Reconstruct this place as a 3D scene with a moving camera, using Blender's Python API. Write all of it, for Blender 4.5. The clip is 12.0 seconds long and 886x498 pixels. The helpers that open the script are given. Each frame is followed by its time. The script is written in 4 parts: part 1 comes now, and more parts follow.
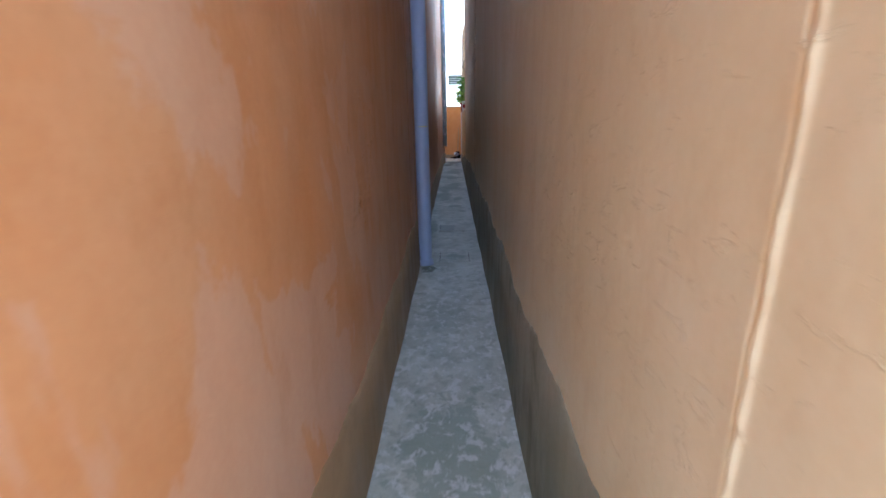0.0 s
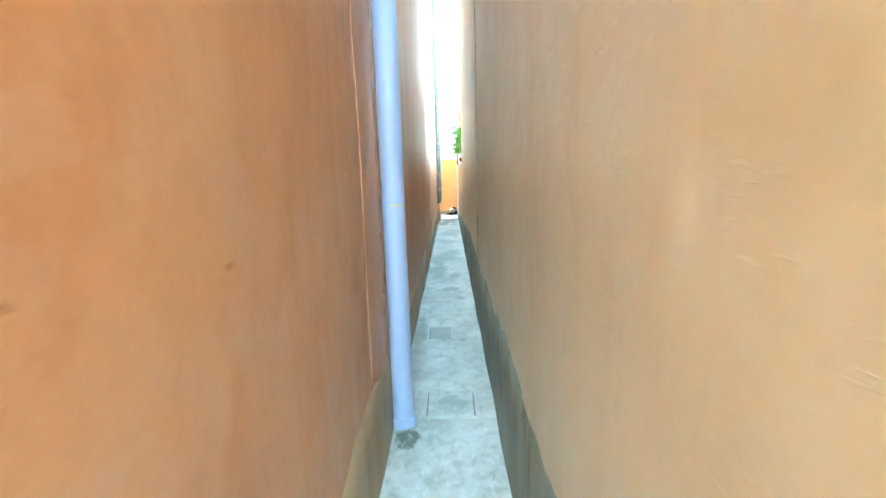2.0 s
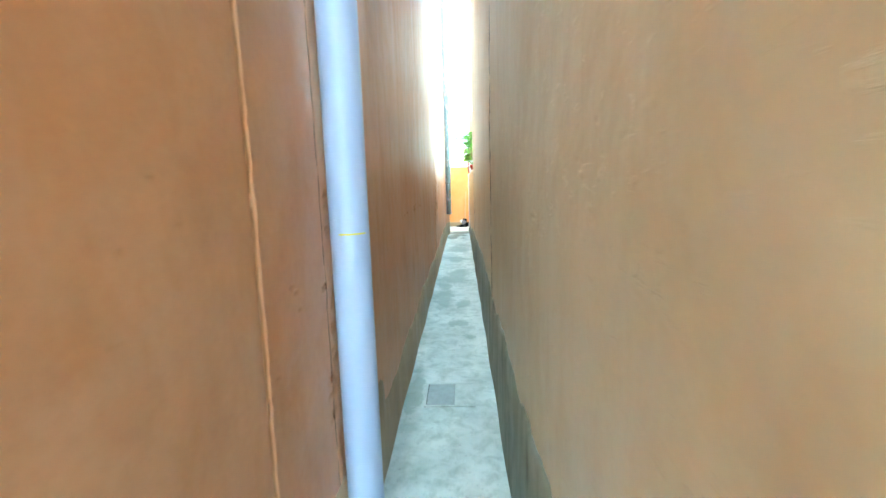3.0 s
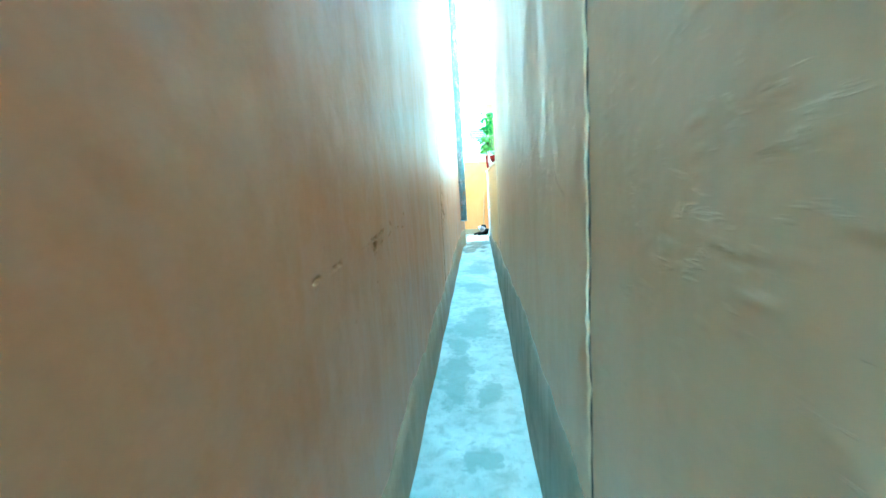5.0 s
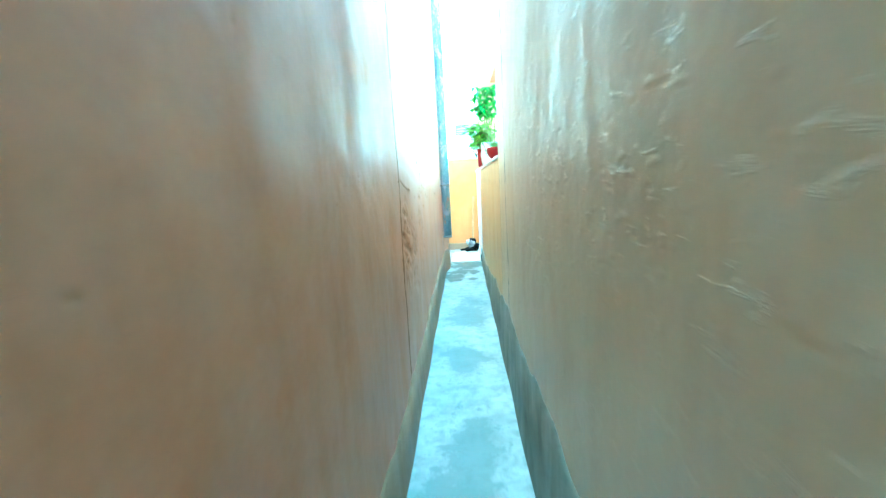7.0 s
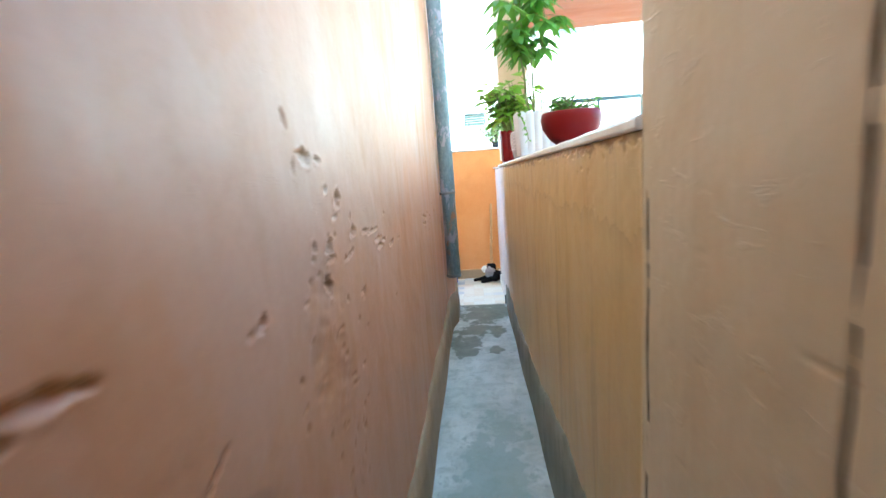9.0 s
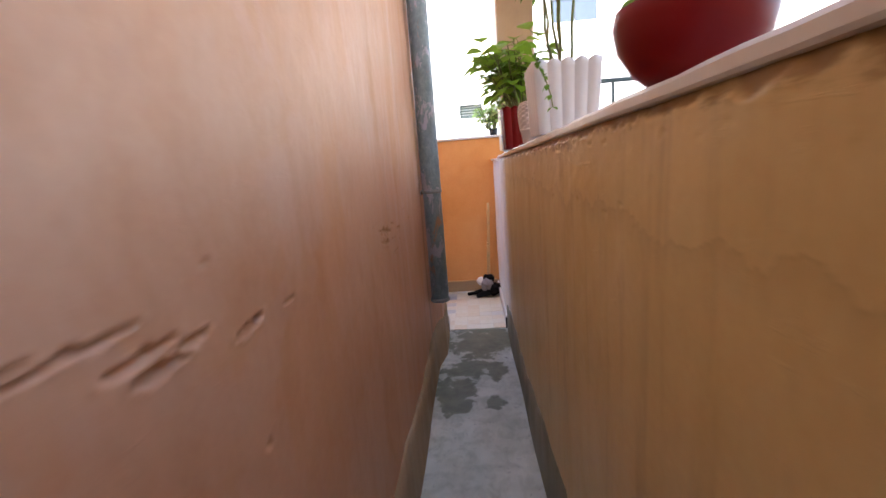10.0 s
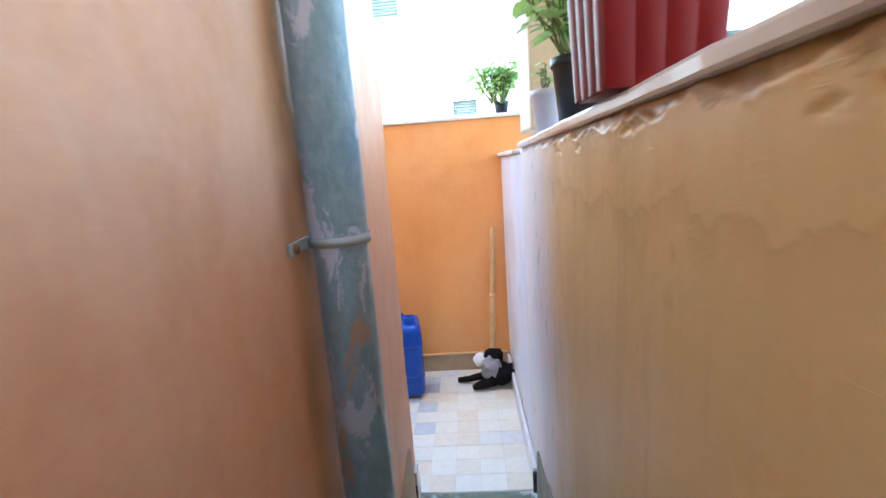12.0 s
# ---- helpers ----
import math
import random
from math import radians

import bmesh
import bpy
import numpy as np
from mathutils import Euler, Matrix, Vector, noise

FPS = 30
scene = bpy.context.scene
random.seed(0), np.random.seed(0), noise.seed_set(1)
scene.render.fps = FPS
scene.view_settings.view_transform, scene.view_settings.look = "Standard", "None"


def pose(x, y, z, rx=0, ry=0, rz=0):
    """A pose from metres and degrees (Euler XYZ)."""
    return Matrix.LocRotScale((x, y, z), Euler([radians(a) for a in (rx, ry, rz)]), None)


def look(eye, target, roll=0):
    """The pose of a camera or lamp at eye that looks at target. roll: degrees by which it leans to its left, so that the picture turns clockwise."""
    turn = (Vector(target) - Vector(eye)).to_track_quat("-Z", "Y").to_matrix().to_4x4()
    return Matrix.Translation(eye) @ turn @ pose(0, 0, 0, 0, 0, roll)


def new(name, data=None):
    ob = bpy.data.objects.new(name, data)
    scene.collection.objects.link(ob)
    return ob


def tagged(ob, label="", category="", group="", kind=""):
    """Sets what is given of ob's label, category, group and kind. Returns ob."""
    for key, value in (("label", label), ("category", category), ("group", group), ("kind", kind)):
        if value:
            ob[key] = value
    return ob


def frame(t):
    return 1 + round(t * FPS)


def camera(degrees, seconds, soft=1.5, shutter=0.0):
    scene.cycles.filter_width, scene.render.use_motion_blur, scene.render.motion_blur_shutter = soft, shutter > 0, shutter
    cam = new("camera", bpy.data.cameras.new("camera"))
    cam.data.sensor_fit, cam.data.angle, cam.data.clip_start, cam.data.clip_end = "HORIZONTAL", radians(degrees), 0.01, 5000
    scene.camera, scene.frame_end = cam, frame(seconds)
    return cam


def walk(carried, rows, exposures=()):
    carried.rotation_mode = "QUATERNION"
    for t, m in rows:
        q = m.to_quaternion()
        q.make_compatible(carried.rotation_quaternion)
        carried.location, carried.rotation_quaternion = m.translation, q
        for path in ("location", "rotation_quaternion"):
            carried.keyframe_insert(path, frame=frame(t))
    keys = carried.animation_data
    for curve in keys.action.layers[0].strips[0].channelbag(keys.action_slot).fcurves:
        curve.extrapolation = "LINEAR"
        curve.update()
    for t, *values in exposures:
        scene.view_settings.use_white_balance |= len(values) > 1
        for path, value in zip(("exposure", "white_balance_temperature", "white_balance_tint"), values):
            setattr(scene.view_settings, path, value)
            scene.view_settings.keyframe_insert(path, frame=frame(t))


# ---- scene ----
cam = camera(88.5, 12.0, shutter=0.4)
PATH = [
    (0, (0.039, -0.603, 1.288), (-0.013, 1.316, 0.727), -1.2),
    (0.5, (0.027, -0.27, 1.31), (0.056, 1.651, 0.755), -0.6),
    (1, (0.007, 0.139, 1.331), (0.075, 2.071, 0.816), 0.1),
    (1.5, (0.06, 0.526, 1.346), (0.073, 2.477, 0.903), -1.8),
    (2, (0.062, 1.033, 1.398), (0.025, 2.999, 1.035), -1.7),
    (2.5, (0.088, 1.495, 1.378), (-0.003, 3.469, 1.066), -1.8),
    (3, (0.11, 2.003, 1.368), (0.021, 3.975, 1.046), -1.7),
    (3.5, (0.096, 2.44, 1.458), (0.029, 4.409, 1.113), -0.7),
    (5.3, (0.08, 4.438, 1.306), (-0.098, 6.405, 0.989), -4.0),
    (5.5, (0.073, 4.618, 1.322), (-0.102, 6.583, 0.992), -4.2),
    (6, (0.053, 5.099, 1.32), (-0.078, 7.07, 1.007), -4.4),
    (6.5, (0.046, 5.601, 1.324), (-0.039, 7.573, 1.001), -3.1),
    (8.3, (0.041, 7.832, 1.375), (-0.136, 9.796, 1.044), -4.0),
    (8.5, (0.014, 8.048, 1.372), (-0.137, 10.015, 1.045), -4.8),
    (9, (0.021, 8.564, 1.382), (-0.132, 10.527, 1.031), -4.5),
    (9.5, (0.014, 9.042, 1.365), (-0.121, 11.001, 0.985), -4.3),
    (10, (0.049, 9.466, 1.351), (-0.091, 11.425, 0.976), -4.5),
    (10.5, (0.048, 9.961, 1.333), (-0.083, 11.929, 0.997), -4.1),
    (11, (0.041, 10.475, 1.34), (-0.094, 12.442, 1.006), -3.9),
    (11.5, (0.058, 10.938, 1.336), (-0.074, 12.901, 0.979), -3.9),
    (12, (0.064, 11.36, 1.312), (-0.051, 13.322, 0.941), -4.3),
]
EXPOSURES = [
    (0, 2.25, 5200, 4),
    (0.5, 3.5, 4350, -20),
    (1.0, 4.05, 4500, 2),
    (1.5, 4.35, 4750, -12),
    (2.0, 4.8, 5250, -24),
    (3.0, 4.9, 5450, -27),
    (3.5, 4.85, 4600, -43),
    (5.5, 5.3, 3830, -50),
    (6.7, 5.3, 3750, -50),
    (8.5, 4.2, 4800, -27),
    (9.0, 3.75, 5200, -12),
    (9.5, 3.1, 6300, 9),
    (10.0, 2.7, 6500, 16),
    (10.7, 3.15, 6000, 6),
    (11.5, 3.5, 4950, -5),
    (12, 3.5, 5250, -3),
]
walk(cam, [(t, look(eye, target, roll)) for t, eye, target, roll in PATH], EXPOSURES)

# ---- sky and sun ----
world = bpy.data.worlds.new("sky")
scene.world = world
world.use_nodes = True
wn = world.node_tree.nodes
wl = world.node_tree.links
sky = wn.new("ShaderNodeTexSky")
sky.sky_type = "NISHITA"
sky.sun_disc = False
sky.sun_elevation = radians(52)
sky.sun_rotation = radians(220)
sky.air_density, sky.dust_density, sky.ozone_density = 1.0, 2.0, 1.0
wl.new(sky.outputs[0], wn["Background"].inputs[0])
wn["Background"].inputs[1].default_value = 0.15

sun_data = bpy.data.lights.new("sun", "SUN")
sun_data.energy, sun_data.angle, sun_data.color = 2.1, radians(0.5), (1.0, 0.95, 0.88)
sun = new("sun", sun_data)
# travels towards +x and +y: the taller building beside the passage keeps it out of the passage
sun.matrix_world = look((0, 0, 30), (0 + 15 * 0.643, 15 * 0.766, 30 - 15 * 1.28))

# ---- materials ----


def nodes_of(name):
    m = bpy.data.materials.new(name)
    m.use_nodes = True
    nt = m.node_tree
    return m, nt, nt.nodes["Principled BSDF"]


def noise_node(nt, vec, scale, detail=4.0, rough=0.55, dist=0.0):
    n = nt.nodes.new("ShaderNodeTexNoise")
    n.inputs["Scale"].default_value = scale
    n.inputs["Detail"].default_value = detail
    n.inputs["Roughness"].default_value = rough
    n.inputs["Distortion"].default_value = dist
    nt.links.new(vec, n.inputs["Vector"])
    return n.outputs["Fac"]


def mapped(nt, scale=(1, 1, 1), offset=(0, 0, 0)):
    tc = nt.nodes.new("ShaderNodeNewGeometry")
    mp = nt.nodes.new("ShaderNodeMapping")
    mp.inputs["Scale"].default_value = scale
    mp.inputs["Location"].default_value = offset
    nt.links.new(tc.outputs["Position"], mp.inputs["Vector"])
    return mp.outputs["Vector"]


def objvec(nt, scale=(1, 1, 1)):
    tc = nt.nodes.new("ShaderNodeTexCoord")
    mp = nt.nodes.new("ShaderNodeMapping")
    mp.inputs["Scale"].default_value = scale
    nt.links.new(tc.outputs["Object"], mp.inputs["Vector"])
    return mp.outputs["Vector"]


def ramp(nt, fac, stops):
    r = nt.nodes.new("ShaderNodeValToRGB")
    e = r.color_ramp.elements
    while len(e) < len(stops):
        e.new(0.5)
    for el, (p, c) in zip(e, stops):
        el.position = p
        el.color = (*c, 1) if len(c) == 3 else c
    nt.links.new(fac, r.inputs["Fac"])
    return r.outputs["Color"]


def mix(nt, fac, a, b, mode="MIX"):
    n = nt.nodes.new("ShaderNodeMix")
    n.data_type, n.blend_type = "RGBA", mode
    if isinstance(fac, (int, float)):
        n.inputs[0].default_value = fac
    else:
        nt.links.new(fac, n.inputs[0])
    for sock, v in ((n.inputs[6], a), (n.inputs[7], b)):
        if isinstance(v, tuple):
            sock.default_value = (*v, 1)
        else:
            nt.links.new(v, sock)
    return n.outputs[2]


def math_node(nt, op, a, b=None):
    n = nt.nodes.new("ShaderNodeMath")
    n.operation = op
    n.use_clamp = False
    for i, v in enumerate((a, b)):
        if v is None:
            continue
        if isinstance(v, (int, float)):
            n.inputs[i].default_value = v
        else:
            nt.links.new(v, n.inputs[i])
    return n.outputs[0]


def bump(nt, bsdf, height, strength, distance):
    b = nt.nodes.new("ShaderNodeBump")
    b.inputs["Strength"].default_value = strength
    b.inputs["Distance"].default_value = distance
    nt.links.new(height, b.inputs["Height"])
    nt.links.new(b.outputs["Normal"], bsdf.inputs["Normal"])


BW = [(0.0, (0, 0, 0)), (1.0, (1, 1, 1))]


def plaster(name, base, pale, dark, rough=0.42, wear=0.38, patch=None, marks=0.12, worn=None, relief=0.32, gloss=0.42):
    """Trowelled wall plaster under old gloss paint."""
    m, nt, b = nodes_of(name)
    big = noise_node(nt, mapped(nt, (1, 0.7, 0.8)), 1.6, 5, 0.6, 0.4)
    mid = noise_node(nt, mapped(nt, (1, 1.1, 0.7), (3, 1, 2)), 4.5, 6, 0.62, 0.25)
    streak = noise_node(nt, mapped(nt, (1, 4.0, 0.5), (5, 5, 5)), 2.0, 5, 0.6)
    fine = noise_node(nt, mapped(nt), 60.0, 4, 0.6)
    trowel = noise_node(nt, mapped(nt, (1, 0.8, 1.3), (1, 7, 3)), 7.0, 4, 0.5, 0.2)
    c = mix(nt, ramp(nt, big, [(0.38, (0, 0, 0)), (0.66, (1, 1, 1))]), base, pale)
    c = mix(nt, math_node(nt, "MULTIPLY", ramp(nt, mid, [(0.5, (0, 0, 0)), (0.72, (1, 1, 1))]), wear), c, dark)
    c = mix(nt, math_node(nt, "MULTIPLY", ramp(nt, streak, [(0.52, (0, 0, 0)), (0.75, (1, 1, 1))]), 0.09), c, dark)
    if patch:
        # touched up with a paler paint, mostly by the mouth of the passage
        sep = nt.nodes.new("ShaderNodeSeparateXYZ")
        nt.links.new(mapped(nt), sep.inputs[0])
        repaint = nt.nodes.new("ShaderNodeMapRange")
        repaint.inputs["From Min"].default_value, repaint.inputs["From Max"].default_value = 1.5, 0.5
        repaint.inputs["To Min"].default_value, repaint.inputs["To Max"].default_value = 0.07, 0.3
        nt.links.new(sep.outputs[1], repaint.inputs["Value"])
        pn = noise_node(nt, mapped(nt, (1, 1.0, 0.75), (6, 3, 9)), 2.4, 6, 0.6, 0.35)
        c = mix(nt, math_node(nt, "MULTIPLY", ramp(nt, pn, [(0.50, (0, 0, 0)), (0.525, (1, 1, 1))]), repaint.outputs[0]), c, patch)
        pn2 = noise_node(nt, mapped(nt, (1, 1.0, 0.6), (1, 8, 2)), 3.4, 6, 0.6, 0.3)
        c = mix(nt, math_node(nt, "MULTIPLY", ramp(nt, pn2, [(0.56, (0, 0, 0)), (0.62, (1, 1, 1))]), 0.2), c, dark)
    at = nt.nodes.new("ShaderNodeAttribute")
    at.attribute_name = "wear"
    c = mix(nt, at.outputs["Fac"], c, worn or tuple(v * 0.55 for v in dark))
    c = mix(nt, 0.12, c, ramp(nt, fine, BW), "OVERLAY")
    nt.links.new(c, b.inputs["Base Color"])
    r = ramp(nt, streak, [(0.35, (rough - 0.07,) * 3), (0.65, (rough + 0.14,) * 3)])
    nt.links.new(r, b.inputs["Roughness"])
    b.inputs["Specular IOR Level"].default_value = gloss
    sweep = noise_node(nt, mapped(nt, (1, 3.0, 7.5), (8, 1, 2)), 4.0, 5, 0.65, 0.7)
    lines = ramp(nt, sweep, [(0.60, (0, 0, 0)), (0.64, (1, 1, 1)), (0.70, (0, 0, 0))])
    runs = noise_node(nt, mapped(nt, (1, 8.0, 0.55), (2, 4, 6)), 3.0, 4, 0.55, 0.2)
    trowel = math_node(nt, "ADD", trowel, math_node(nt, "MULTIPLY", runs, 0.55))
    h = math_node(nt, "ADD", math_node(nt, "MULTIPLY", trowel, 1.0), math_node(nt, "ADD", math_node(nt, "MULTIPLY", fine, 0.18), math_node(nt, "MULTIPLY", lines, marks)))
    bump(nt, b, h, relief, 0.005)
    return m


def simple(name, color, rough=0.5, metal=0.0, vary=0.15, scale=25.0, bumped=0.1, spec=0.5):
    m, nt, b = nodes_of(name)
    n1 = noise_node(nt, objvec(nt), scale, 4, 0.6)
    n2 = noise_node(nt, objvec(nt), scale * 0.2, 3, 0.6)
    lo = tuple(max(0.0, v * (1 - vary)) for v in color)
    hi = tuple(min(1.0, v * (1 + vary)) for v in color)
    c = mix(nt, n1, lo, hi)
    c = mix(nt, math_node(nt, "MULTIPLY", ramp(nt, n2, [(0.45, (0, 0, 0)), (0.7, (1, 1, 1))]), 0.4), c, lo)
    nt.links.new(c, b.inputs["Base Color"])
    b.inputs["Roughness"].default_value = rough
    b.inputs["Metallic"].default_value = metal
    b.inputs["Specular IOR Level"].default_value = spec
    if bumped:
        bump(nt, b, n1, bumped, 0.004)
    return m


PALE_STAINS = [
    (0.02, 10.4, 0.2, 0.5), (-0.10, 6.95, 0.12, 0.36), (0.10, 6.75, 0.1, 0.16), (0.02, 8.1, 0.2, 0.55), (0.05, 6.1, 0.13, 0.12),
    (0.0, 9.3, 0.18, 0.3), (-0.12, 7.5, 0.1, 0.2), (0.15, 5.7, 0.05, 0.1), (0.03, 3.52, 0.09, 0.11), (-0.22, 4.75, 0.06, 0.3), (0.0, 0.9, 0.22, 0.5),
]
DARK_STAINS = [
    (-0.14, 11.9, 0.15, 0.3), (-0.05, 12.3, 0.2, 0.14), (0.0, 12.72, 0.42, 0.36), (0.1, 11.85, 0.07, 0.08), (0.14, 12.25, 0.07, 0.14), (-0.2, 3.2, 0.06, 0.08),
]


def concrete(name):
    """Worn cement screed with damp, algae-dark patches."""
    m, nt, b = nodes_of(name)
    big = noise_node(nt, mapped(nt), 2.5, 5, 0.62, 0.3)
    mid = noise_node(nt, mapped(nt), 11.0, 6, 0.65, 0.5)
    fine = noise_node(nt, mapped(nt), 70.0, 4, 0.6)
    speck = noise_node(nt, mapped(nt, (1, 1, 1), (4, 2, 1)), 34.0, 5, 0.7)
    c = mix(nt, ramp(nt, big, [(0.35, (0, 0, 0)), (0.65, (1, 1, 1))]), (0.45, 0.48, 0.41), (0.68, 0.69, 0.61))
    c = mix(nt, math_node(nt, "MULTIPLY", ramp(nt, mid, [(0.46, (0, 0, 0)), (0.66, (1, 1, 1))]), 0.6), c, (0.30, 0.335, 0.26))
    c = mix(nt, math_node(nt, "MULTIPLY", ramp(nt, speck, [(0.6, (0, 0, 0)), (0.68, (1, 1, 1))]), 0.5), c, (0.22, 0.24, 0.22))
    # damp patches with a shape of their own
    pos = nt.nodes.new("ShaderNodeNewGeometry").outputs["Position"]
    sep = nt.nodes.new("ShaderNodeSeparateXYZ")
    nt.links.new(pos, sep.inputs[0])
    warp = math_node(nt, "ADD", math_node(nt, "MULTIPLY", math_node(nt, "SUBTRACT", big, 0.5), 2.4), math_node(nt, "MULTIPLY", math_node(nt, "SUBTRACT", mid, 0.5), 2.6))

    def blots(spots, amount):
        total = None
        for sx, sy, rx, ry in spots:
            dx = math_node(nt, "MULTIPLY", math_node(nt, "SUBTRACT", sep.outputs[0], sx), 1 / rx)
            dy = math_node(nt, "MULTIPLY", math_node(nt, "SUBTRACT", sep.outputs[1], sy), 1 / ry)
            d = math_node(nt, "SQRT", math_node(nt, "ADD", math_node(nt, "MULTIPLY", dx, dx), math_node(nt, "MULTIPLY", dy, dy)))
            total = d if total is None else math_node(nt, "MINIMUM", total, d)
        return math_node(nt, "MULTIPLY", ramp(nt, math_node(nt, "ADD", total, warp), [(0.70, (1, 1, 1)), (0.95, (0, 0, 0))]), amount)

    pale = blots(PALE_STAINS, 0.72)
    patch = blots(DARK_STAINS, 0.82)
    c = mix(nt, pale, c, (0.29, 0.34, 0.27))
    c = mix(nt, patch, c, mix(nt, ramp(nt, mid, [(0.4, (0, 0, 0)), (0.62, (1, 1, 1))]), (0.045, 0.06, 0.018), (0.13, 0.16, 0.085)))
    # white salt bloom on the damp first stretch
    salt = noise_node(nt, mapped(nt, (1, 0.8, 1), (7, 3, 5)), 16.0, 6, 0.7, 0.4)
    near = nt.nodes.new("ShaderNodeMapRange")
    near.inputs["From Min"].default_value, near.inputs["From Max"].default_value = 4.2, 2.6
    nt.links.new(sep.outputs[1], near.inputs["Value"])
    c = mix(nt, math_node(nt, "MULTIPLY", ramp(nt, salt, [(0.52, (0, 0, 0)), (0.6, (1, 1, 1))]), math_node(nt, "MULTIPLY", near.outputs[0], 0.6)), c, (0.80, 0.80, 0.78))
    nt.links.new(c, b.inputs["Base Color"])
    rr = mix(nt, patch, (0.62, 0.62, 0.62), (0.4, 0.4, 0.4))
    nt.links.new(rr, b.inputs["Roughness"])
    h = math_node(nt, "ADD", mid, math_node(nt, "MULTIPLY", fine, 0.4))
    bump(nt, b, h, 0.5, 0.004)
    return m


M_LEFT = plaster("salmon_plaster", (0.69, 0.325, 0.145), (0.71, 0.405, 0.235), (0.53, 0.21, 0.065), 0.50, 0.36, (0.75, 0.59, 0.55), gloss=0.8, worn=(0.40, 0.18, 0.06))
M_RIGHT = plaster("ochre_plaster", (0.755, 0.635, 0.405), (0.80, 0.70, 0.49), (0.62, 0.45, 0.23), 0.45, 0.36, None, 0.6, gloss=0.7, worn=(0.40, 0.27, 0.10), relief=0.5)
M_OCHRE = plaster("yellow_ochre_plaster", (0.73, 0.54, 0.235), (0.77, 0.61, 0.32), (0.54, 0.35, 0.12), 0.42, 0.3, None, 0.25, worn=(0.30, 0.17, 0.06))
M_SKIRT_R = plaster("grey_cement", (0.20, 0.195, 0.13), (0.30, 0.28, 0.20), (0.08, 0.085, 0.05), 0.6, 0.7)
M_SKIRT_L = plaster("dirty_ochre_cement", (0.38, 0.25, 0.13), (0.44, 0.31, 0.18), (0.20, 0.14, 0.07), 0.55)
M_CONC = concrete("cement_screed")
M_ORANGE = plaster("orange_plaster", (0.78, 0.34, 0.09), (0.82, 0.40, 0.14), (0.62, 0.24, 0.05), 0.5, 0.3)
M_CEIL = plaster("deep_orange_paint", (0.60, 0.16, 0.035), (0.66, 0.20, 0.05), (0.45, 0.11, 0.02), 0.6, 0.3)
M_CREAM = plaster("cream_plaster", (0.74, 0.58, 0.36), (0.78, 0.64, 0.44), (0.60, 0.45, 0.26), 0.5, 0.3)
# this pale colour stands for skylight on the low wall's end
M_PALE = plaster("skylit_pale_paint", (0.72, 0.69, 0.66), (0.78, 0.76, 0.74), (0.50, 0.44, 0.36), 0.5, 0.5)
M_WHITE = plaster("white_render", (0.80, 0.79, 0.76), (0.84, 0.83, 0.80), (0.66, 0.65, 0.62), 0.6, 0.4)
M_MARBLE = simple("white_marble", (0.74, 0.70, 0.64), 0.3, 0, 0.12, 14, 0.05)
M_PVC = simple("pale_blue_pvc", (0.43, 0.49, 0.70), 0.3, 0, 0.04, 8, 0.0)
M_YELLOW = simple("yellow_paint_mark", (0.75, 0.6, 0.05), 0.5)
M_DARK = simple("dark_grime", (0.05, 0.045, 0.035), 0.8)
M_STEEL = simple("galvanised_strap", (0.36, 0.37, 0.36), 0.6, 0.3, 0.2, 30)
M_RUST = simple("rusty_bolt", (0.20, 0.09, 0.04), 0.8, 0.2, 0.3, 60, 0.3)
M_BROWN = simple("brown_filler", (0.40, 0.18, 0.075), 0.75, 0, 0.35, 45, 0.5, 0.2)
M_RED = simple("glossy_red_plastic", (0.20, 0.004, 0.005), 0.42, 0, 0.1, 10, 0.0, 0.22)
M_WPLAST = simple("white_plastic", (0.78, 0.76, 0.80), 0.35, 0, 0.04, 10, 0.0)
M_BLACK = simple("black_plastic", (0.015, 0.015, 0.015), 0.4, 0, 0.2, 20, 0.0)
M_BLUE = simple("blue_plastic", (0.01, 0.07, 0.42), 0.35, 0, 0.12, 12, 0.05)
M_SOIL = simple("soil", (0.06, 0.04, 0.025), 0.95, 0, 0.4, 60, 0.6)
M_WOOD = simple("pale_wood", (0.62, 0.38, 0.16), 0.6, 0, 0.2, 18, 0.1)
M_STEM = simple("plant_stem", (0.22, 0.24, 0.08), 0.7, 0, 0.25, 30, 0.1)
M_CLOTH_K = simple("black_cloth", (0.012, 0.010, 0.010), 0.95, 0, 0.3, 90, 0.5, 0.1)
M_CLOTH_G = simple("grey_cloth", (0.30, 0.27, 0.27), 0.95, 0, 0.25, 70, 0.5, 0.1)
M_CLOTH_W = simple("white_cloth", (0.80, 0.78, 0.74), 0.9, 0, 0.08, 50, 0.4, 0.1)
M_LOUVRE = simple("green_grey_louvre", (0.05, 0.075, 0.06), 0.6, 0, 0.1, 10, 0.0)
M_GLASSY = simple("dim_window_glass", (0.10, 0.13, 0.15), 0.15, 0, 0.1, 3, 0.0)
M_RAIL = simple("dark_green_metal", (0.05, 0.08, 0.08), 0.5, 0.3, 0.2, 20, 0.1)
M_GROUND = simple("dry_ground", (0.24, 0.21, 0.17), 0.95, 0, 0.25, 3.0, 0.3)
M_VERANDA = simple("veranda_screed", (0.42, 0.40, 0.37), 0.7, 0, 0.2, 6, 0.2)
M_GROUT = simple("grey_grout", (0.63, 0.59, 0.51), 0.9, 0, 0.2, 40, 0.2)
M_PIPE_RIM = simple("dull_zinc", (0.30, 0.33, 0.33), 0.5, 0.5, 0.2, 30)


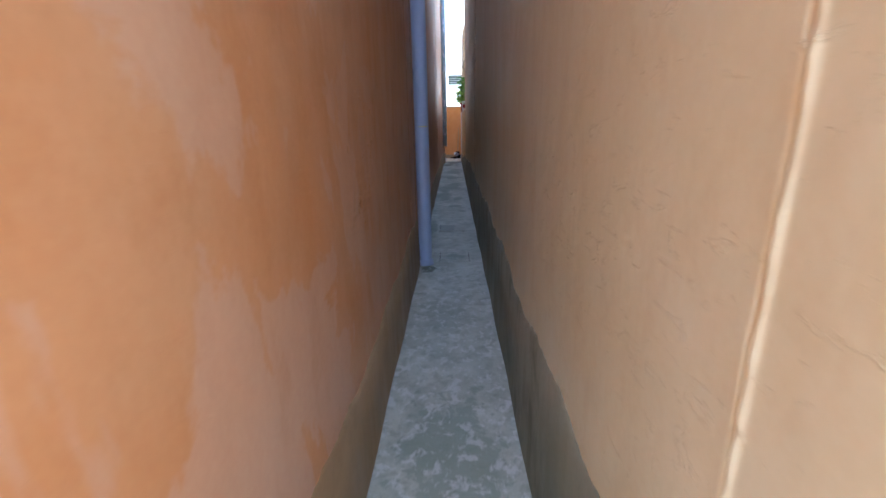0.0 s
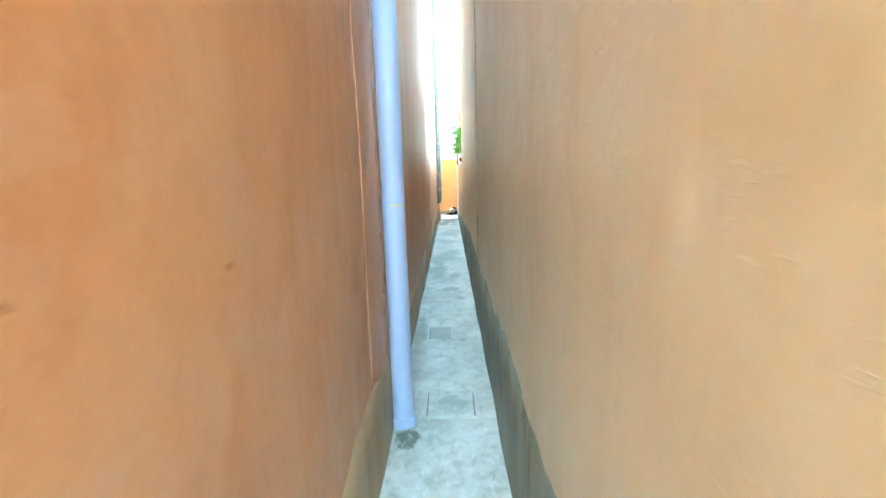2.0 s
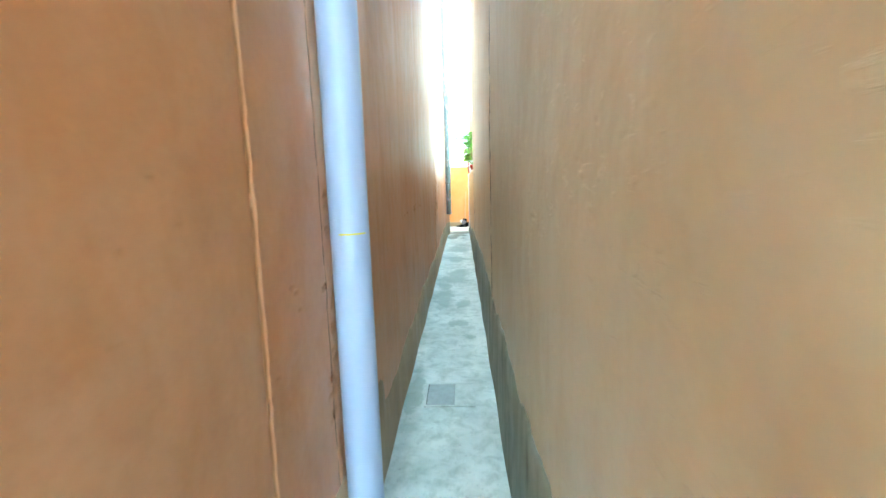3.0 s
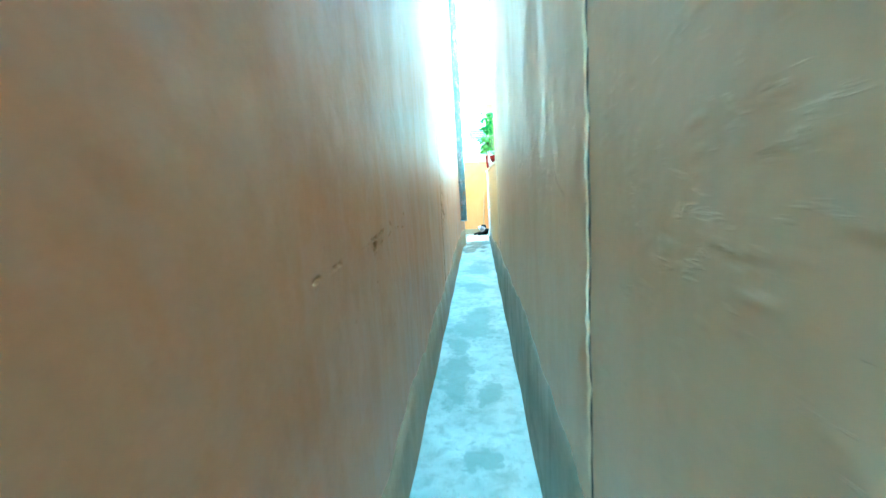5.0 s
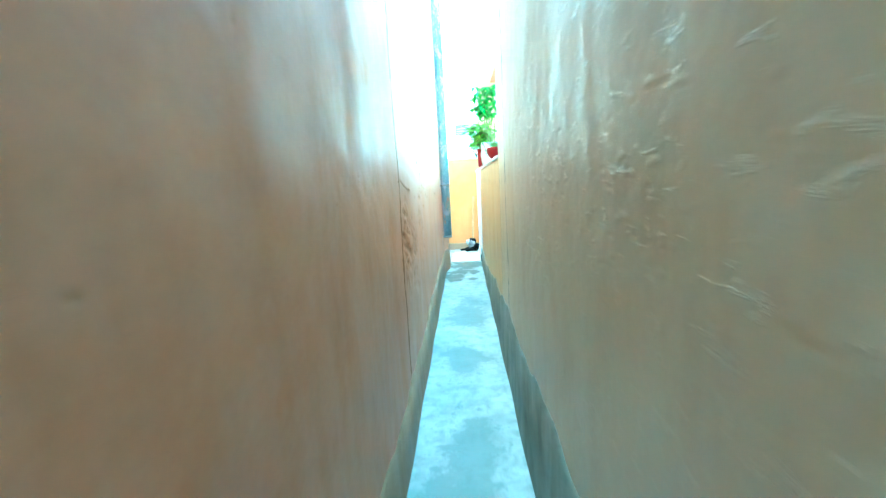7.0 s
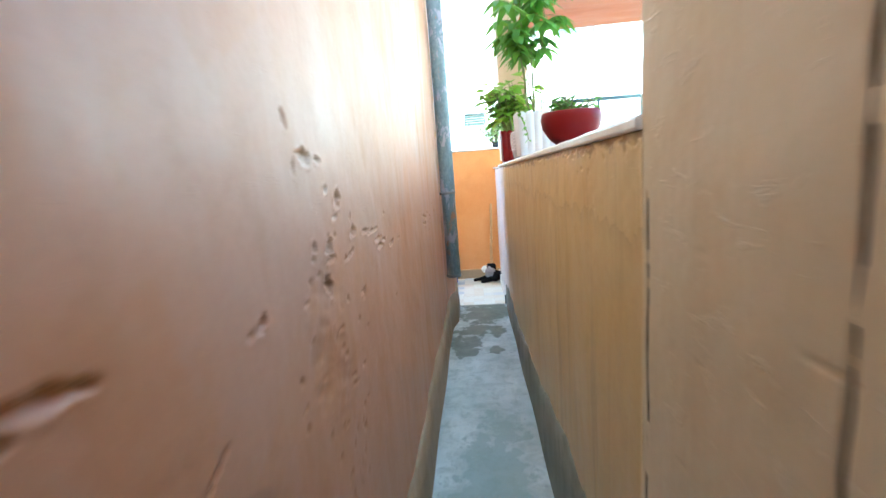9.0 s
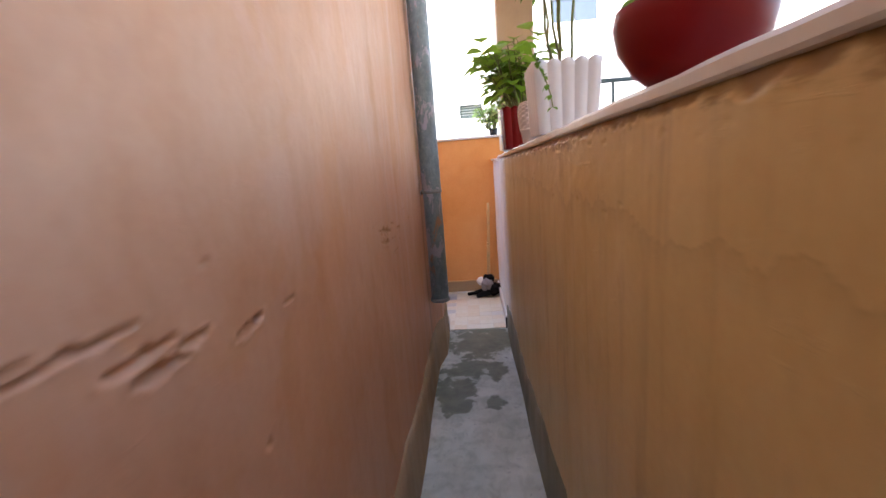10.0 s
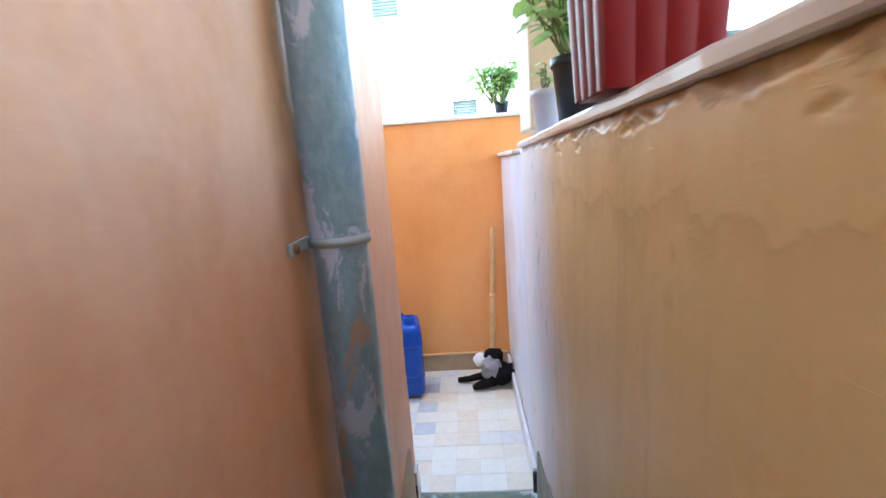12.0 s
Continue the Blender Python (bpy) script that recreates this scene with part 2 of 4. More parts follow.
def leaf_material(name, lo, hi):
    m, nt, b = nodes_of(name)
    g = nt.nodes.new("ShaderNodeObjectInfo")
    c = ramp(nt, g.outputs["Random"], [(0.0, lo), (1.0, hi)])
    vein = noise_node(nt, objvec(nt), 60, 3, 0.5)
    c = mix(nt, 0.15, c, ramp(nt, vein, BW), "OVERLAY")
    nt.links.new(c, b.inputs["Base Color"])
    b.inputs["Roughness"].default_value = 0.45
    tr = nt.nodes.new("ShaderNodeBsdfTranslucent")
    nt.links.new(mix(nt, 0.3, c, (0.4, 0.6, 0.05)), tr.inputs["Color"])
    mx = nt.nodes.new("ShaderNodeMixShader")
    mx.inputs[0].default_value = 0.45
    nt.links.new(b.outputs[0], mx.inputs[1])
    nt.links.new(tr.outputs[0], mx.inputs[2])
    nt.links.new(mx.outputs[0], nt.nodes["Material Output"].inputs["Surface"])
    return m


M_LEAF = leaf_material("broad_leaf", (0.22, 0.42, 0.035), (0.46, 0.68, 0.11))
M_LEAF_DARK = leaf_material("dark_leaf", (0.09, 0.23, 0.03), (0.20, 0.40, 0.06))
M_LEAF_PALE = leaf_material("pale_leaf", (0.36, 0.54, 0.15), (0.60, 0.74, 0.34))


def old_pipe_material():
    m, nt, b = nodes_of("flaking_grey_paint")
    big = noise_node(nt, mapped(nt, (1, 1, 0.5)), 13, 6, 0.7, 0.6)
    sm = noise_node(nt, mapped(nt, (1, 1, 0.6), (2, 2, 2)), 38, 5, 0.7, 0.4)
    c = mix(nt, ramp(nt, sm, [(0.4, (0, 0, 0)), (0.6, (1, 1, 1))]), (0.235, 0.325, 0.385), (0.325, 0.425, 0.49))
    c = mix(nt, ramp(nt, big, [(0.555, (0, 0, 0)), (0.58, (1, 1, 1))]), c, (0.55, 0.56, 0.66))
    rust = noise_node(nt, mapped(nt, (1, 1, 0.4), (5, 1, 3)), 12, 6, 0.7, 0.5)
    c = mix(nt, math_node(nt, "MULTIPLY", ramp(nt, rust, [(0.6, (0, 0, 0)), (0.64, (1, 1, 1))]), 0.8), c, (0.55, 0.30, 0.17))
    c = mix(nt, math_node(nt, "MULTIPLY", ramp(nt, sm, [(0.66, (0, 0, 0)), (0.72, (1, 1, 1))]), 0.8), c, (0.50, 0.30, 0.20))
    nt.links.new(c, b.inputs["Base Color"])
    b.inputs["Roughness"].default_value = 0.33
    b.inputs["Metallic"].default_value = 0.0
    bump(nt, b, big, 0.5, 0.003)
    return m


M_GREY_PIPE = old_pipe_material()


def tile_material():
    m, nt, b = nodes_of("stone_print_tile")
    oi = nt.nodes.new("ShaderNodeObjectInfo")
    c = ramp(nt, oi.outputs["Random"], [(0.0, (0.74, 0.66, 0.50)), (0.3, (0.78, 0.72, 0.58)), (0.55, (0.72, 0.60, 0.42)),
                                        (0.80, (0.76, 0.69, 0.55)), (0.88, (0.66, 0.62, 0.55)), (1.0, (0.42, 0.42, 0.42))])
    n = noise_node(nt, mapped(nt), 30, 5, 0.65)
    c = mix(nt, 0.35, c, ramp(nt, n, BW), "OVERLAY")
    nt.links.new(c, b.inputs["Base Color"])
    b.inputs["Roughness"].default_value = 0.38
    return m


M_TILE = tile_material()

# ---- mesh helpers ----


def link_mesh(name, bm, material, parent=None, label="", smooth=False):
    me = bpy.data.meshes.new(name)
    bm.to_mesh(me)
    bm.free()
    me.materials.append(material)
    if smooth:
        for p in me.polygons:
            p.use_smooth = True
    ob = new(name, me)
    if parent is not None:
        ob.parent = parent
    if label:
        ob["label"] = label
    return ob


def part(name, bm, material, parent, label="", smooth=False):
    return link_mesh(name, bm, material, parent, label, smooth)


def empty(name, m, label, category, group=""):
    e = new(name)
    e.empty_display_size = 0.1
    e.matrix_world = m
    return tagged(e, label, category, group)


def box(bm, x0, x1, y0, y1, z0, z1, bevel=0.0):
    vs = [bm.verts.new((x, y, z)) for x in (x0, x1) for y in (y0, y1) for z in (z0, z1)]
    fs = [bm.faces.new([vs[i] for i in f]) for f in ((0, 1, 3, 2), (4, 6, 7, 5), (0, 4, 5, 1), (2, 3, 7, 6), (0, 2, 6, 4), (1, 5, 7, 3))]
    if bevel:
        bmesh.ops.bevel(bm, geom=list({e for f in fs for e in f.edges}), offset=bevel, segments=2, profile=0.5, affect="EDGES")
    return bm


def revolve(profile, seg=32, closed=False, wobble=0.0, ribs=0, rib=0.0):
    """A turned body from (radius, height) pairs."""
    bm = bmesh.new()
    rings = []
    for k, (r, z) in enumerate(profile):
        ring = []
        for i in range(seg):
            a = 2 * math.pi * i / seg
            rr = r * (1 + wobble * math.sin(3 * a + k)) + (rib * math.cos(ribs * a) if ribs else 0.0)
            ring.append(bm.verts.new((rr * math.cos(a), rr * math.sin(a), z)))
        rings.append(ring)
    for a, b in zip(rings, rings[1:]):
        for i in range(seg):
            j = (i + 1) % seg
            bm.faces.new((a[i], a[j], b[j], b[i]))
    if closed:
        bm.faces.new(list(reversed(rings[0])))
        bm.faces.new(rings[-1])
    return bm


def tube(bm, points, radius, seg=8):
    """A bent round bar along points; radius may be one per point."""
    radii = radius if isinstance(radius, (list, tuple)) else [radius] * len(points)
    pts = [Vector(p) for p in points]
    rings = []
    side = None
    for i, p in enumerate(pts):
        d = (pts[min(i + 1, len(pts) - 1)] - pts[max(i - 1, 0)]).normalized()
        if side is None:
            side = d.orthogonal().normalized()
        side = (side - d * side.dot(d)).normalized()
        up = d.cross(side)
        rings.append([bm.verts.new(p + radii[i] * (math.cos(2 * math.pi * k / seg) * side + math.sin(2 * math.pi * k / seg) * up)) for k in range(seg)])
    for a, b in zip(rings, rings[1:]):
        for k in range(seg):
            j = (k + 1) % seg
            bm.faces.new((a[k], a[j], b[j], b[k]))
    bm.faces.new(list(reversed(rings[0])))
    bm.faces.new(rings[-1])
    return bm


# ---- the plan ----
Y_START, Y_STEP, Y_END, Y_JAMB = -1.22, 12.98, 14.1, 9.32
TOP, TOP_R = 7.0, 6.0


def x_left(y):
    return -0.305 + 0.055 * y / 13 + 0.043 * min(1.0, max(0.0, (y - 12.32) / 0.2))


def x_right(y):
    return 0.315 - 0.035 * y / 13


def sill_under(y):
    return 1.408 - 0.0195 * (y - 9.8)


def fbm(y, z, s, seed):
    out = np.zeros(np.shape(y))
    rng = np.random.RandomState(seed)
    for k in range(7):
        fy, fz = rng.uniform(0.5, 1.6, 2) * s * (1 + 0.45 * k)
        p, q = rng.uniform(0, 6.28, 2)
        out += np.sin(fy * y + p + 0.7 * np.sin(fz * z * 0.6 + q)) * np.sin(fz * z + q) / (1 + 0.5 * k)
    return out / 3


def chips(yy, zz, spots):
    """Knocked-out plaster: crisp shallow hollows."""
    out = np.zeros(yy.shape)
    for n, (cy, cz, ry, rz, depth) in enumerate(spots):
        ry, rz = ry * 1.1, rz * 0.62
        sel = (np.abs(yy - cy) < 1.6 * ry) & (np.abs(zz - cz) < 1.6 * rz)
        if not sel.any():
            continue
        dy, dz = (yy[sel] - cy) / ry, (zz[sel] - cz) / rz
        a = np.arctan2(dz, dy)
        rad = np.sqrt(dy * dy + dz * dz) / (1 + 0.26 * np.sin(2 * a + n) + 0.2 * np.sin(5 * a + 2.1 * n) + 0.1 * np.sin(11 * a + n))
        depth = depth * 1.15
        out[sel] -= depth * np.clip(7 * (1 - rad), 0, 1) * np.clip(0.62 + 0.5 * dz, 0.2, 1.1)
        out[sel] += 0.22 * depth * np.exp(-((rad - 1.12) / 0.14) ** 2)
    return out


def gouges(yy, zz, strokes):
    """Long scrapes: a steep upper edge, a torn bed and a lip pushed up below."""
    out = np.zeros(yy.shape)
    for n, (y0, z0, y1, z1, half, depth) in enumerate(strokes):
        sel = (yy > min(y0, y1) - 0.05) & (yy < max(y0, y1) + 0.05) & (zz > min(z0, z1) - 4 * half) & (zz < max(z0, z1) + 4 * half)
        if not sel.any():
            continue
        long = math.hypot(y1 - y0, z1 - z0)
        uy, uz = (y1 - y0) / long, (z1 - z0) / long
        py, pz = yy[sel] - y0, zz[sel] - z0
        along = (py * uy + pz * uz) / long
        jag = 0.6 * half * fbm(py, pz, 60, 200 + n) + 0.5 * half * fbm(py, pz, 190, 300 + n)
        across = pz * uy - py * uz + jag
        if uy < 0:
            across = -across
        wide = half * np.sqrt(np.clip(1 - (2 * along - 1) ** 2, 0, 1)) * (0.8 + 0.25 * np.sin(17 * along + n)) + 1e-5
        inside = (along > 0) & (along < 1)
        u = across / wide
        bed = np.clip(6 * (1 - np.abs(u)), 0, 1) * np.clip(0.55 + 0.5 * u, 0.1, 1)
        lip = np.exp(-((u + 1.3) / 0.3) ** 2) * np.clip(wide / half, 0, 1)
        out[sel] += np.where(inside, -depth * bed + 0.4 * depth * lip, 0.0)
    return out


def eroded(yy, zz, fields):
    """Patches where the plaster has weathered into pits and ridges."""
    out = np.zeros(yy.shape)
    for n, (cy, cz, ry, rz, tilt, depth) in enumerate(fields):
        dy, dz = (yy - cy) / ry, (zz - cz) / rz
        edge = np.clip(1.25 - np.sqrt(dy * dy + dz * dz) + 0.35 * fbm(yy, zz, 11, 60 + n), 0, 1)
        sel = edge > 0
        if not sel.any():
            continue
        a, b = yy[sel] + tilt * zz[sel], zz[sel] - tilt * yy[sel]
        pits = fbm(a * 0.8, b * 1.2, 17, 70 + n) + 0.6 * fbm(a, b * 1.3, 36, 80 + n) + 0.25 * fbm(a, b, 90, 90 + n)
        out[sel] += depth * np.clip(edge[sel] * 1.6, 0, 1) * (np.clip(pits, -0.6, 0.28) - 0.1)
    return out


def wall_sheet(name, face, sign, ys, zs_of, relief, thick, material, spoil):
    """A wall whose seen face is modelled; sign is the way from the face into the wall."""
    ny = len(ys)
    frac = zs_of["frac"]
    nz = len(frac)
    yy = np.repeat(ys[:, None], nz, 1)
    top = np.array([zs_of["top"](y) for y in ys])
    zz = np.where(frac[None, :] < 2.0, frac[None, :], 2.0 + (frac[None, :] - 2.0) * (top[:, None] - 2.0) / max(frac[-1] - 2.0, 0.01)) if frac[-1] > 2 else frac[None, :] * top[:, None] / frac[-1]
    xx = np.array([face(y) for y in ys])[:, None] - sign * relief(yy, zz)
    verts = np.stack([xx, yy, zz], -1).reshape(-1, 3)
    idx = np.arange(ny * nz).reshape(ny, nz)
    a, b, c, d = idx[:-1, :-1].ravel(), idx[1:, :-1].ravel(), idx[1:, 1:].ravel(), idx[:-1, 1:].ravel()
    faces = np.stack([a, b, c, d] if sign < 0 else [a, d, c, b], -1).tolist()
    # the back and the rims
    base = len(verts)
    back = []
    for i in range(ny):
        back += [(face(ys[i]) + sign * thick, ys[i], 0.0), (face(ys[i]) + sign * thick, ys[i], top[i])]
    verts = np.concatenate([verts, np.array(back)])
    for i in range(ny - 1):
        p, q, r, s = base + 2 * i, base + 2 * i + 2, base + 2 * i + 3, base + 2 * i + 1
        faces.append([p, s, r, q] if sign < 0 else [p, q, r, s])
        t0, t1 = int(idx[i, -1]), int(idx[i + 1, -1])
        faces.append([t0, t1, r, s] if sign < 0 else [t0, s, r, t1])
    for i, flip in ((0, False), (ny - 1, True)):
        f = [int(k) for k in idx[i]] + [base + 2 * i + 1, base + 2 * i]
        faces.append(f if flip == (sign < 0) else f[::-1])
    me = bpy.data.meshes.new(name)
    me.from_pydata(verts.tolist(), [], faces)
    me.materials.append(material)
    me.polygons.foreach_set("use_smooth", [True] * ((ny - 1) * (nz - 1)) + [False] * (len(faces) - (ny - 1) * (nz - 1)))
    me.update()
    # on the left wall, wear also carries the shade painted beside the downpipe
    wear = np.zeros(len(verts), dtype=np.float32)
    wear[: ny * nz] = np.clip(-spoil(yy, zz) / 0.0065, 0, 1).ravel() ** 1.4 * 0.65
    me.attributes.new("wear", "FLOAT", "POINT").data.foreach_set("value", wear)
    return new(name, me)


def spread(y0, y1, step, cracks=()):
    base = np.arange(y0, y1 + step / 2, step)
    extra = [np.arange(c - 0.02, c + 0.0201, 0.0025) for c in cracks if y0 < c < y1]
    ys = np.unique(np.round(np.concatenate([base, *extra, [y0, y1]]), 4))
    return ys[(ys >= y0) & (ys <= y1)]


Z_TALL = np.concatenate([np.arange(0, 0.6, 0.06), np.arange(0.6, 0.85, 0.01), np.arange(0.85, 1.5, 0.0045), np.arange(1.5, 1.7, 0.0125), np.arange(1.7, 2.3, 0.03), np.arange(2.3, 3.6, 0.07), np.linspace(3.6, TOP, 12)])

# chips and knocks of the salmon wall: along, height, half sizes, depth
rng = random.Random(7)
SPOTS_L = [
    (1.315, 1.453, 0.010, 0.012, 0.005), (1.134, 1.355, 0.012, 0.009, 0.005), (1.06, 1.37, 0.010, 0.006, 0.004),
    (1.334, 1.312, 0.016, 0.020, 0.008), (1.376, 1.292, 0.010, 0.010, 0.005), (1.345, 1.208, 0.013, 0.016, 0.008),
    (1.31, 1.195, 0.020, 0.008, 0.006), (1.245, 1.182, 0.014, 0.008, 0.006), (1.279, 1.142, 0.009, 0.022, 0.008),
    (0.894, 1.193, 0.010, 0.024, 0.009), (1.02, 0.995, 0.020, 0.03, 0.011), (0.991, 0.967, 0.010, 0.016, 0.009),
    (1.079, 0.902, 0.012, 0.016, 0.008), (1.271, 0.891, 0.010, 0.022, 0.007), (1.75, 1.245, 0.010, 0.010, 0.005),
    (9.341, 1.418, 0.022, 0.026, 0.009), (9.407, 1.413, 0.016, 0.012, 0.006), (9.427, 1.357, 0.014, 0.012, 0.006),
    (9.496, 1.332, 0.022, 0.028, 0.009), (9.47, 1.30, 0.014, 0.010, 0.006), (9.414, 1.247, 0.016, 0.030, 0.010),
    (9.42, 1.222, 0.022, 0.012, 0.008), (9.391, 1.178, 0.018, 0.034, 0.012), (9.337, 1.258, 0.016, 0.016, 0.008),
    (9.59, 1.253, 0.026, 0.018, 0.009), (9.545, 1.204, 0.020, 0.012, 0.007), (9.625, 1.101, 0.018, 0.012, 0.008),
    (9.775, 1.228, 0.05, 0.009, 0.008), (9.70, 1.238, 0.03, 0.009, 0.008), (9.861, 1.172, 0.045, 0.012, 0.010),
    (9.84, 1.195, 0.05, 0.007, 0.008), (9.92, 1.18, 0.03, 0.008, 0.008), (10.041, 1.149, 0.03, 0.015, 0.010),
    (10.17, 1.147, 0.018, 0.006, 0.006), (11.004, 1.109, 0.008, 0.006, 0.004), (9.278, 1.474, 0.010, 0.022, 0.006),
    (9.29, 1.40, 0.008, 0.016, 0.005), (9.118, 1.196, 0.014, 0.018, 0.007),
    (11.466, 1.16, 0.024, 0.005, 0.005), (11.589, 1.107, 0.014, 0.010, 0.006), (11.158, 1.08, 0.028, 0.007, 0.005),
    (5.97, 1.133, 0.014, 0.014, 0.008), (6.301, 1.144, 0.018, 0.012, 0.008), (6.247, 1.085, 0.03, 0.009, 0.007),
    (6.12, 1.10, 0.03, 0.006, 0.006), (5.664, 1.098, 0.02, 0.016, 0.011), (3.02, 1.12, 0.014, 0.010, 0.006),
    (3.05, 1.10, 0.018, 0.006, 0.005), (10.04, 0.972, 0.010, 0.012, 0.005),
]
for _ in range(60):
    SPOTS_L.append((rng.gauss(9.4, 0.16), rng.uniform(0.7, 1.3), rng.uniform(0.004, 0.011), rng.uniform(0.007, 0.014), rng.uniform(0.003, 0.006)))
for _ in range(30):
    SPOTS_L.append((rng.gauss(3.30, 0.02), rng.uniform(0.3, 1.35), rng.uniform(0.010, 0.03), rng.uniform(0.015, 0.05), rng.uniform(0.005, 0.012)))
for _ in range(50):
    SPOTS_L.append((rng.uniform(-1, 12.5), rng.uniform(0.5, 1.7), rng.uniform(0.005, 0.012), rng.uniform(0.004, 0.010), rng.uniform(0.002, 0.004)))
# scrapes: from, to, half width, depth
STROKES_L = [
    (8.43, 1.318, 8.50, 1.306, 0.007, 0.007), (8.49, 1.308, 8.60, 1.282, 0.009, 0.009), (8.58, 1.286, 8.70, 1.258, 0.010, 0.010), (8.66, 1.275, 8.80, 1.238, 0.010, 0.010),
    (8.37, 1.31, 8.43, 1.303, 0.005, 0.005), (8.78, 1.262, 8.87, 1.240, 0.006, 0.006),
    (5.73, 1.112, 5.84, 1.128, 0.010, 0.010), (5.745, 1.081, 5.815, 1.087, 0.007, 0.009), (5.62, 1.117, 5.73, 1.112, 0.011, 0.012),
    (5.635, 1.078, 5.70, 1.086, 0.012, 0.012), (5.55, 1.106, 5.60, 1.108, 0.004, 0.006), (5.90, 1.087, 5.965, 1.100, 0.007, 0.009),
    (5.48, 1.105, 5.53, 1.107, 0.003, 0.004), (5.20, 1.100, 5.30, 1.104, 0.007, 0.009), (5.08, 1.097, 5.14, 1.102, 0.008, 0.009),
    (10.93, 1.136, 11.12, 1.117, 0.017, 0.010), (10.90, 1.146, 10.98, 1.135, 0.005, 0.005), (10.985, 1.092, 11.08, 1.082, 0.010, 0.010),
    (10.925, 1.107, 10.99, 1.091, 0.004, 0.005), (10.825, 1.169, 10.878, 1.172, 0.004, 0.005), (11.125, 1.026, 11.245, 1.025, 0.004, 0.005),
    (11.24, 1.107, 11.34, 1.097, 0.010, 0.008), (11.125, 1.140, 11.187, 1.132, 0.007, 0.006), (11.25, 1.06, 11.32, 1.05, 0.003, 0.003),
    (8.78, 1.258, 8.862, 1.243, 0.010, 0.010), (8.955, 1.072, 9.0, 1.10, 0.006, 0.008),
    (1.238, 1.085, 1.195, 1.015, 0.008, 0.009), (1.162, 1.166, 1.11, 1.143, 0.008, 0.006), (1.28, 1.13, 1.255, 1.09, 0.005, 0.006),
    (10.85, 1.388, 11.01, 1.398, 0.005, -0.0012),
]
FIELDS_L = [(8.62, 0.98, 0.17, 0.24, 0.25, 0.019), (8.92, 0.86, 0.20, 0.22, 0.1, 0.010), (1.02, 0.98, 0.20, 0.13, 0.8, 0.0045), (9.36, 1.05, 0.12, 0.18, 0.2, 0.005)]


def spoil_left(yy, zz):
    return chips(yy, zz, SPOTS_L) + gouges(yy, zz, STROKES_L) + eroded(yy, zz, FIELDS_L)


def grime_and_shade(yy, zz):
    """Brown grime washed down the wall beside the metal downpipe, plus its painted shade."""
    return -0.0075 * np.clip(1.25 - np.abs(yy - 12.155 - 0.008 * fbm(yy, zz, 6, 95)) / 0.05, 0, 1) * np.clip(0.72 + 0.4 * fbm(yy, zz, 9, 96), 0, 1)


CRACKS_L = (2.86, 3.275, 8.41)


def groove(yy, zz, at, width, depth, z0, z1, seed, gap=0.0):
    wob = 0.0015 * np.sin(5.1 * zz + seed) + 0.001 * np.sin(23 * zz + 2 * seed)
    on = ((zz > z0) & (zz < z1)).astype(float)
    if gap:
        on = on * (0.55 + 0.45 * np.sin(31 * zz + 3 * np.sin(9 * zz + seed) + seed) > gap)
    return -depth * on * np.clip(1.4 - np.abs(yy - at - wob) / width, 0, 1)


def ridge(yy, zz, at, width, height, seed):
    wob = 0.0015 * np.sin(5.1 * zz + seed) + 0.001 * np.sin(23 * zz + 2 * seed)
    lump = 0.7 + 0.2 * np.sin(75 * zz + 3 * np.sin(13 * zz)) + 0.1 * np.sin(190 * zz)
    return height * lump * np.exp(-((yy - at - wob) / width) ** 2)


def sway_left(yy, zz):
    return 0.006 * fbm(yy, zz, 2.2, 3) + 0.0022 * fbm(yy, zz, 9, 4) + 0.0010 * fbm(yy, zz, 26, 5)


def relief_left(yy, zz):
    out = sway_left(yy, zz)
    out += spoil_left(yy, zz)
    out += groove(yy, zz, 2.853, 0.004, 0.012, 0.4, 9, 1) + ridge(yy, zz, 2.866, 0.006, 0.005, 1)
    out += groove(yy, zz, 3.275, 0.004, 0.010, 0.2, 9, 4)
    out += groove(yy, zz, 8.41, 0.0035, 0.010, 0.3, 9, 2)
    return out


CRACKS_R = (-0.215, 5.046, 8.9, 9.3)
SPOTS_R = [(9.15, 0.74, 0.012, 0.05, 0.010), (9.14, 0.69, 0.008, 0.03, 0.010)]
for _ in range(70):
    SPOTS_R.append((rng.uniform(-1, 9.2), rng.uniform(0.5, 1.7), rng.uniform(0.008, 0.03), rng.uniform(0.004, 0.010), rng.uniform(0.001, 0.004)))


def sway_right(yy, zz):
    return 0.006 * fbm(yy, zz, 2.0, 13) + 0.0025 * fbm(yy, zz, 8, 14) + 0.0012 * fbm(yy, zz, 30, 15)


def relief_right(yy, zz):
    out = sway_right(yy, zz)
    out += chips(yy, zz, SPOTS_R) + gouges(yy, zz, SLIVERS_R)
    out += ridge(yy, zz, -0.218, 0.0055, 0.006, 3) + groove(yy, zz, -0.207, 0.003, 0.004, 0.3, 9, 3)
    out += ridge(yy, zz, 5.054, 0.005, 0.007, 5) + groove(yy, zz, 5.042, 0.0035, 0.016, 0.5, 9, 5)
    out += groove(yy, zz, 8.9, 0.0028, 0.012, 0.3, 9, 6, 0.25)
    out += groove(yy, zz, 9.3, 0.003, 0.012, 0.4, 1.32, 7, 0.2)
    return out


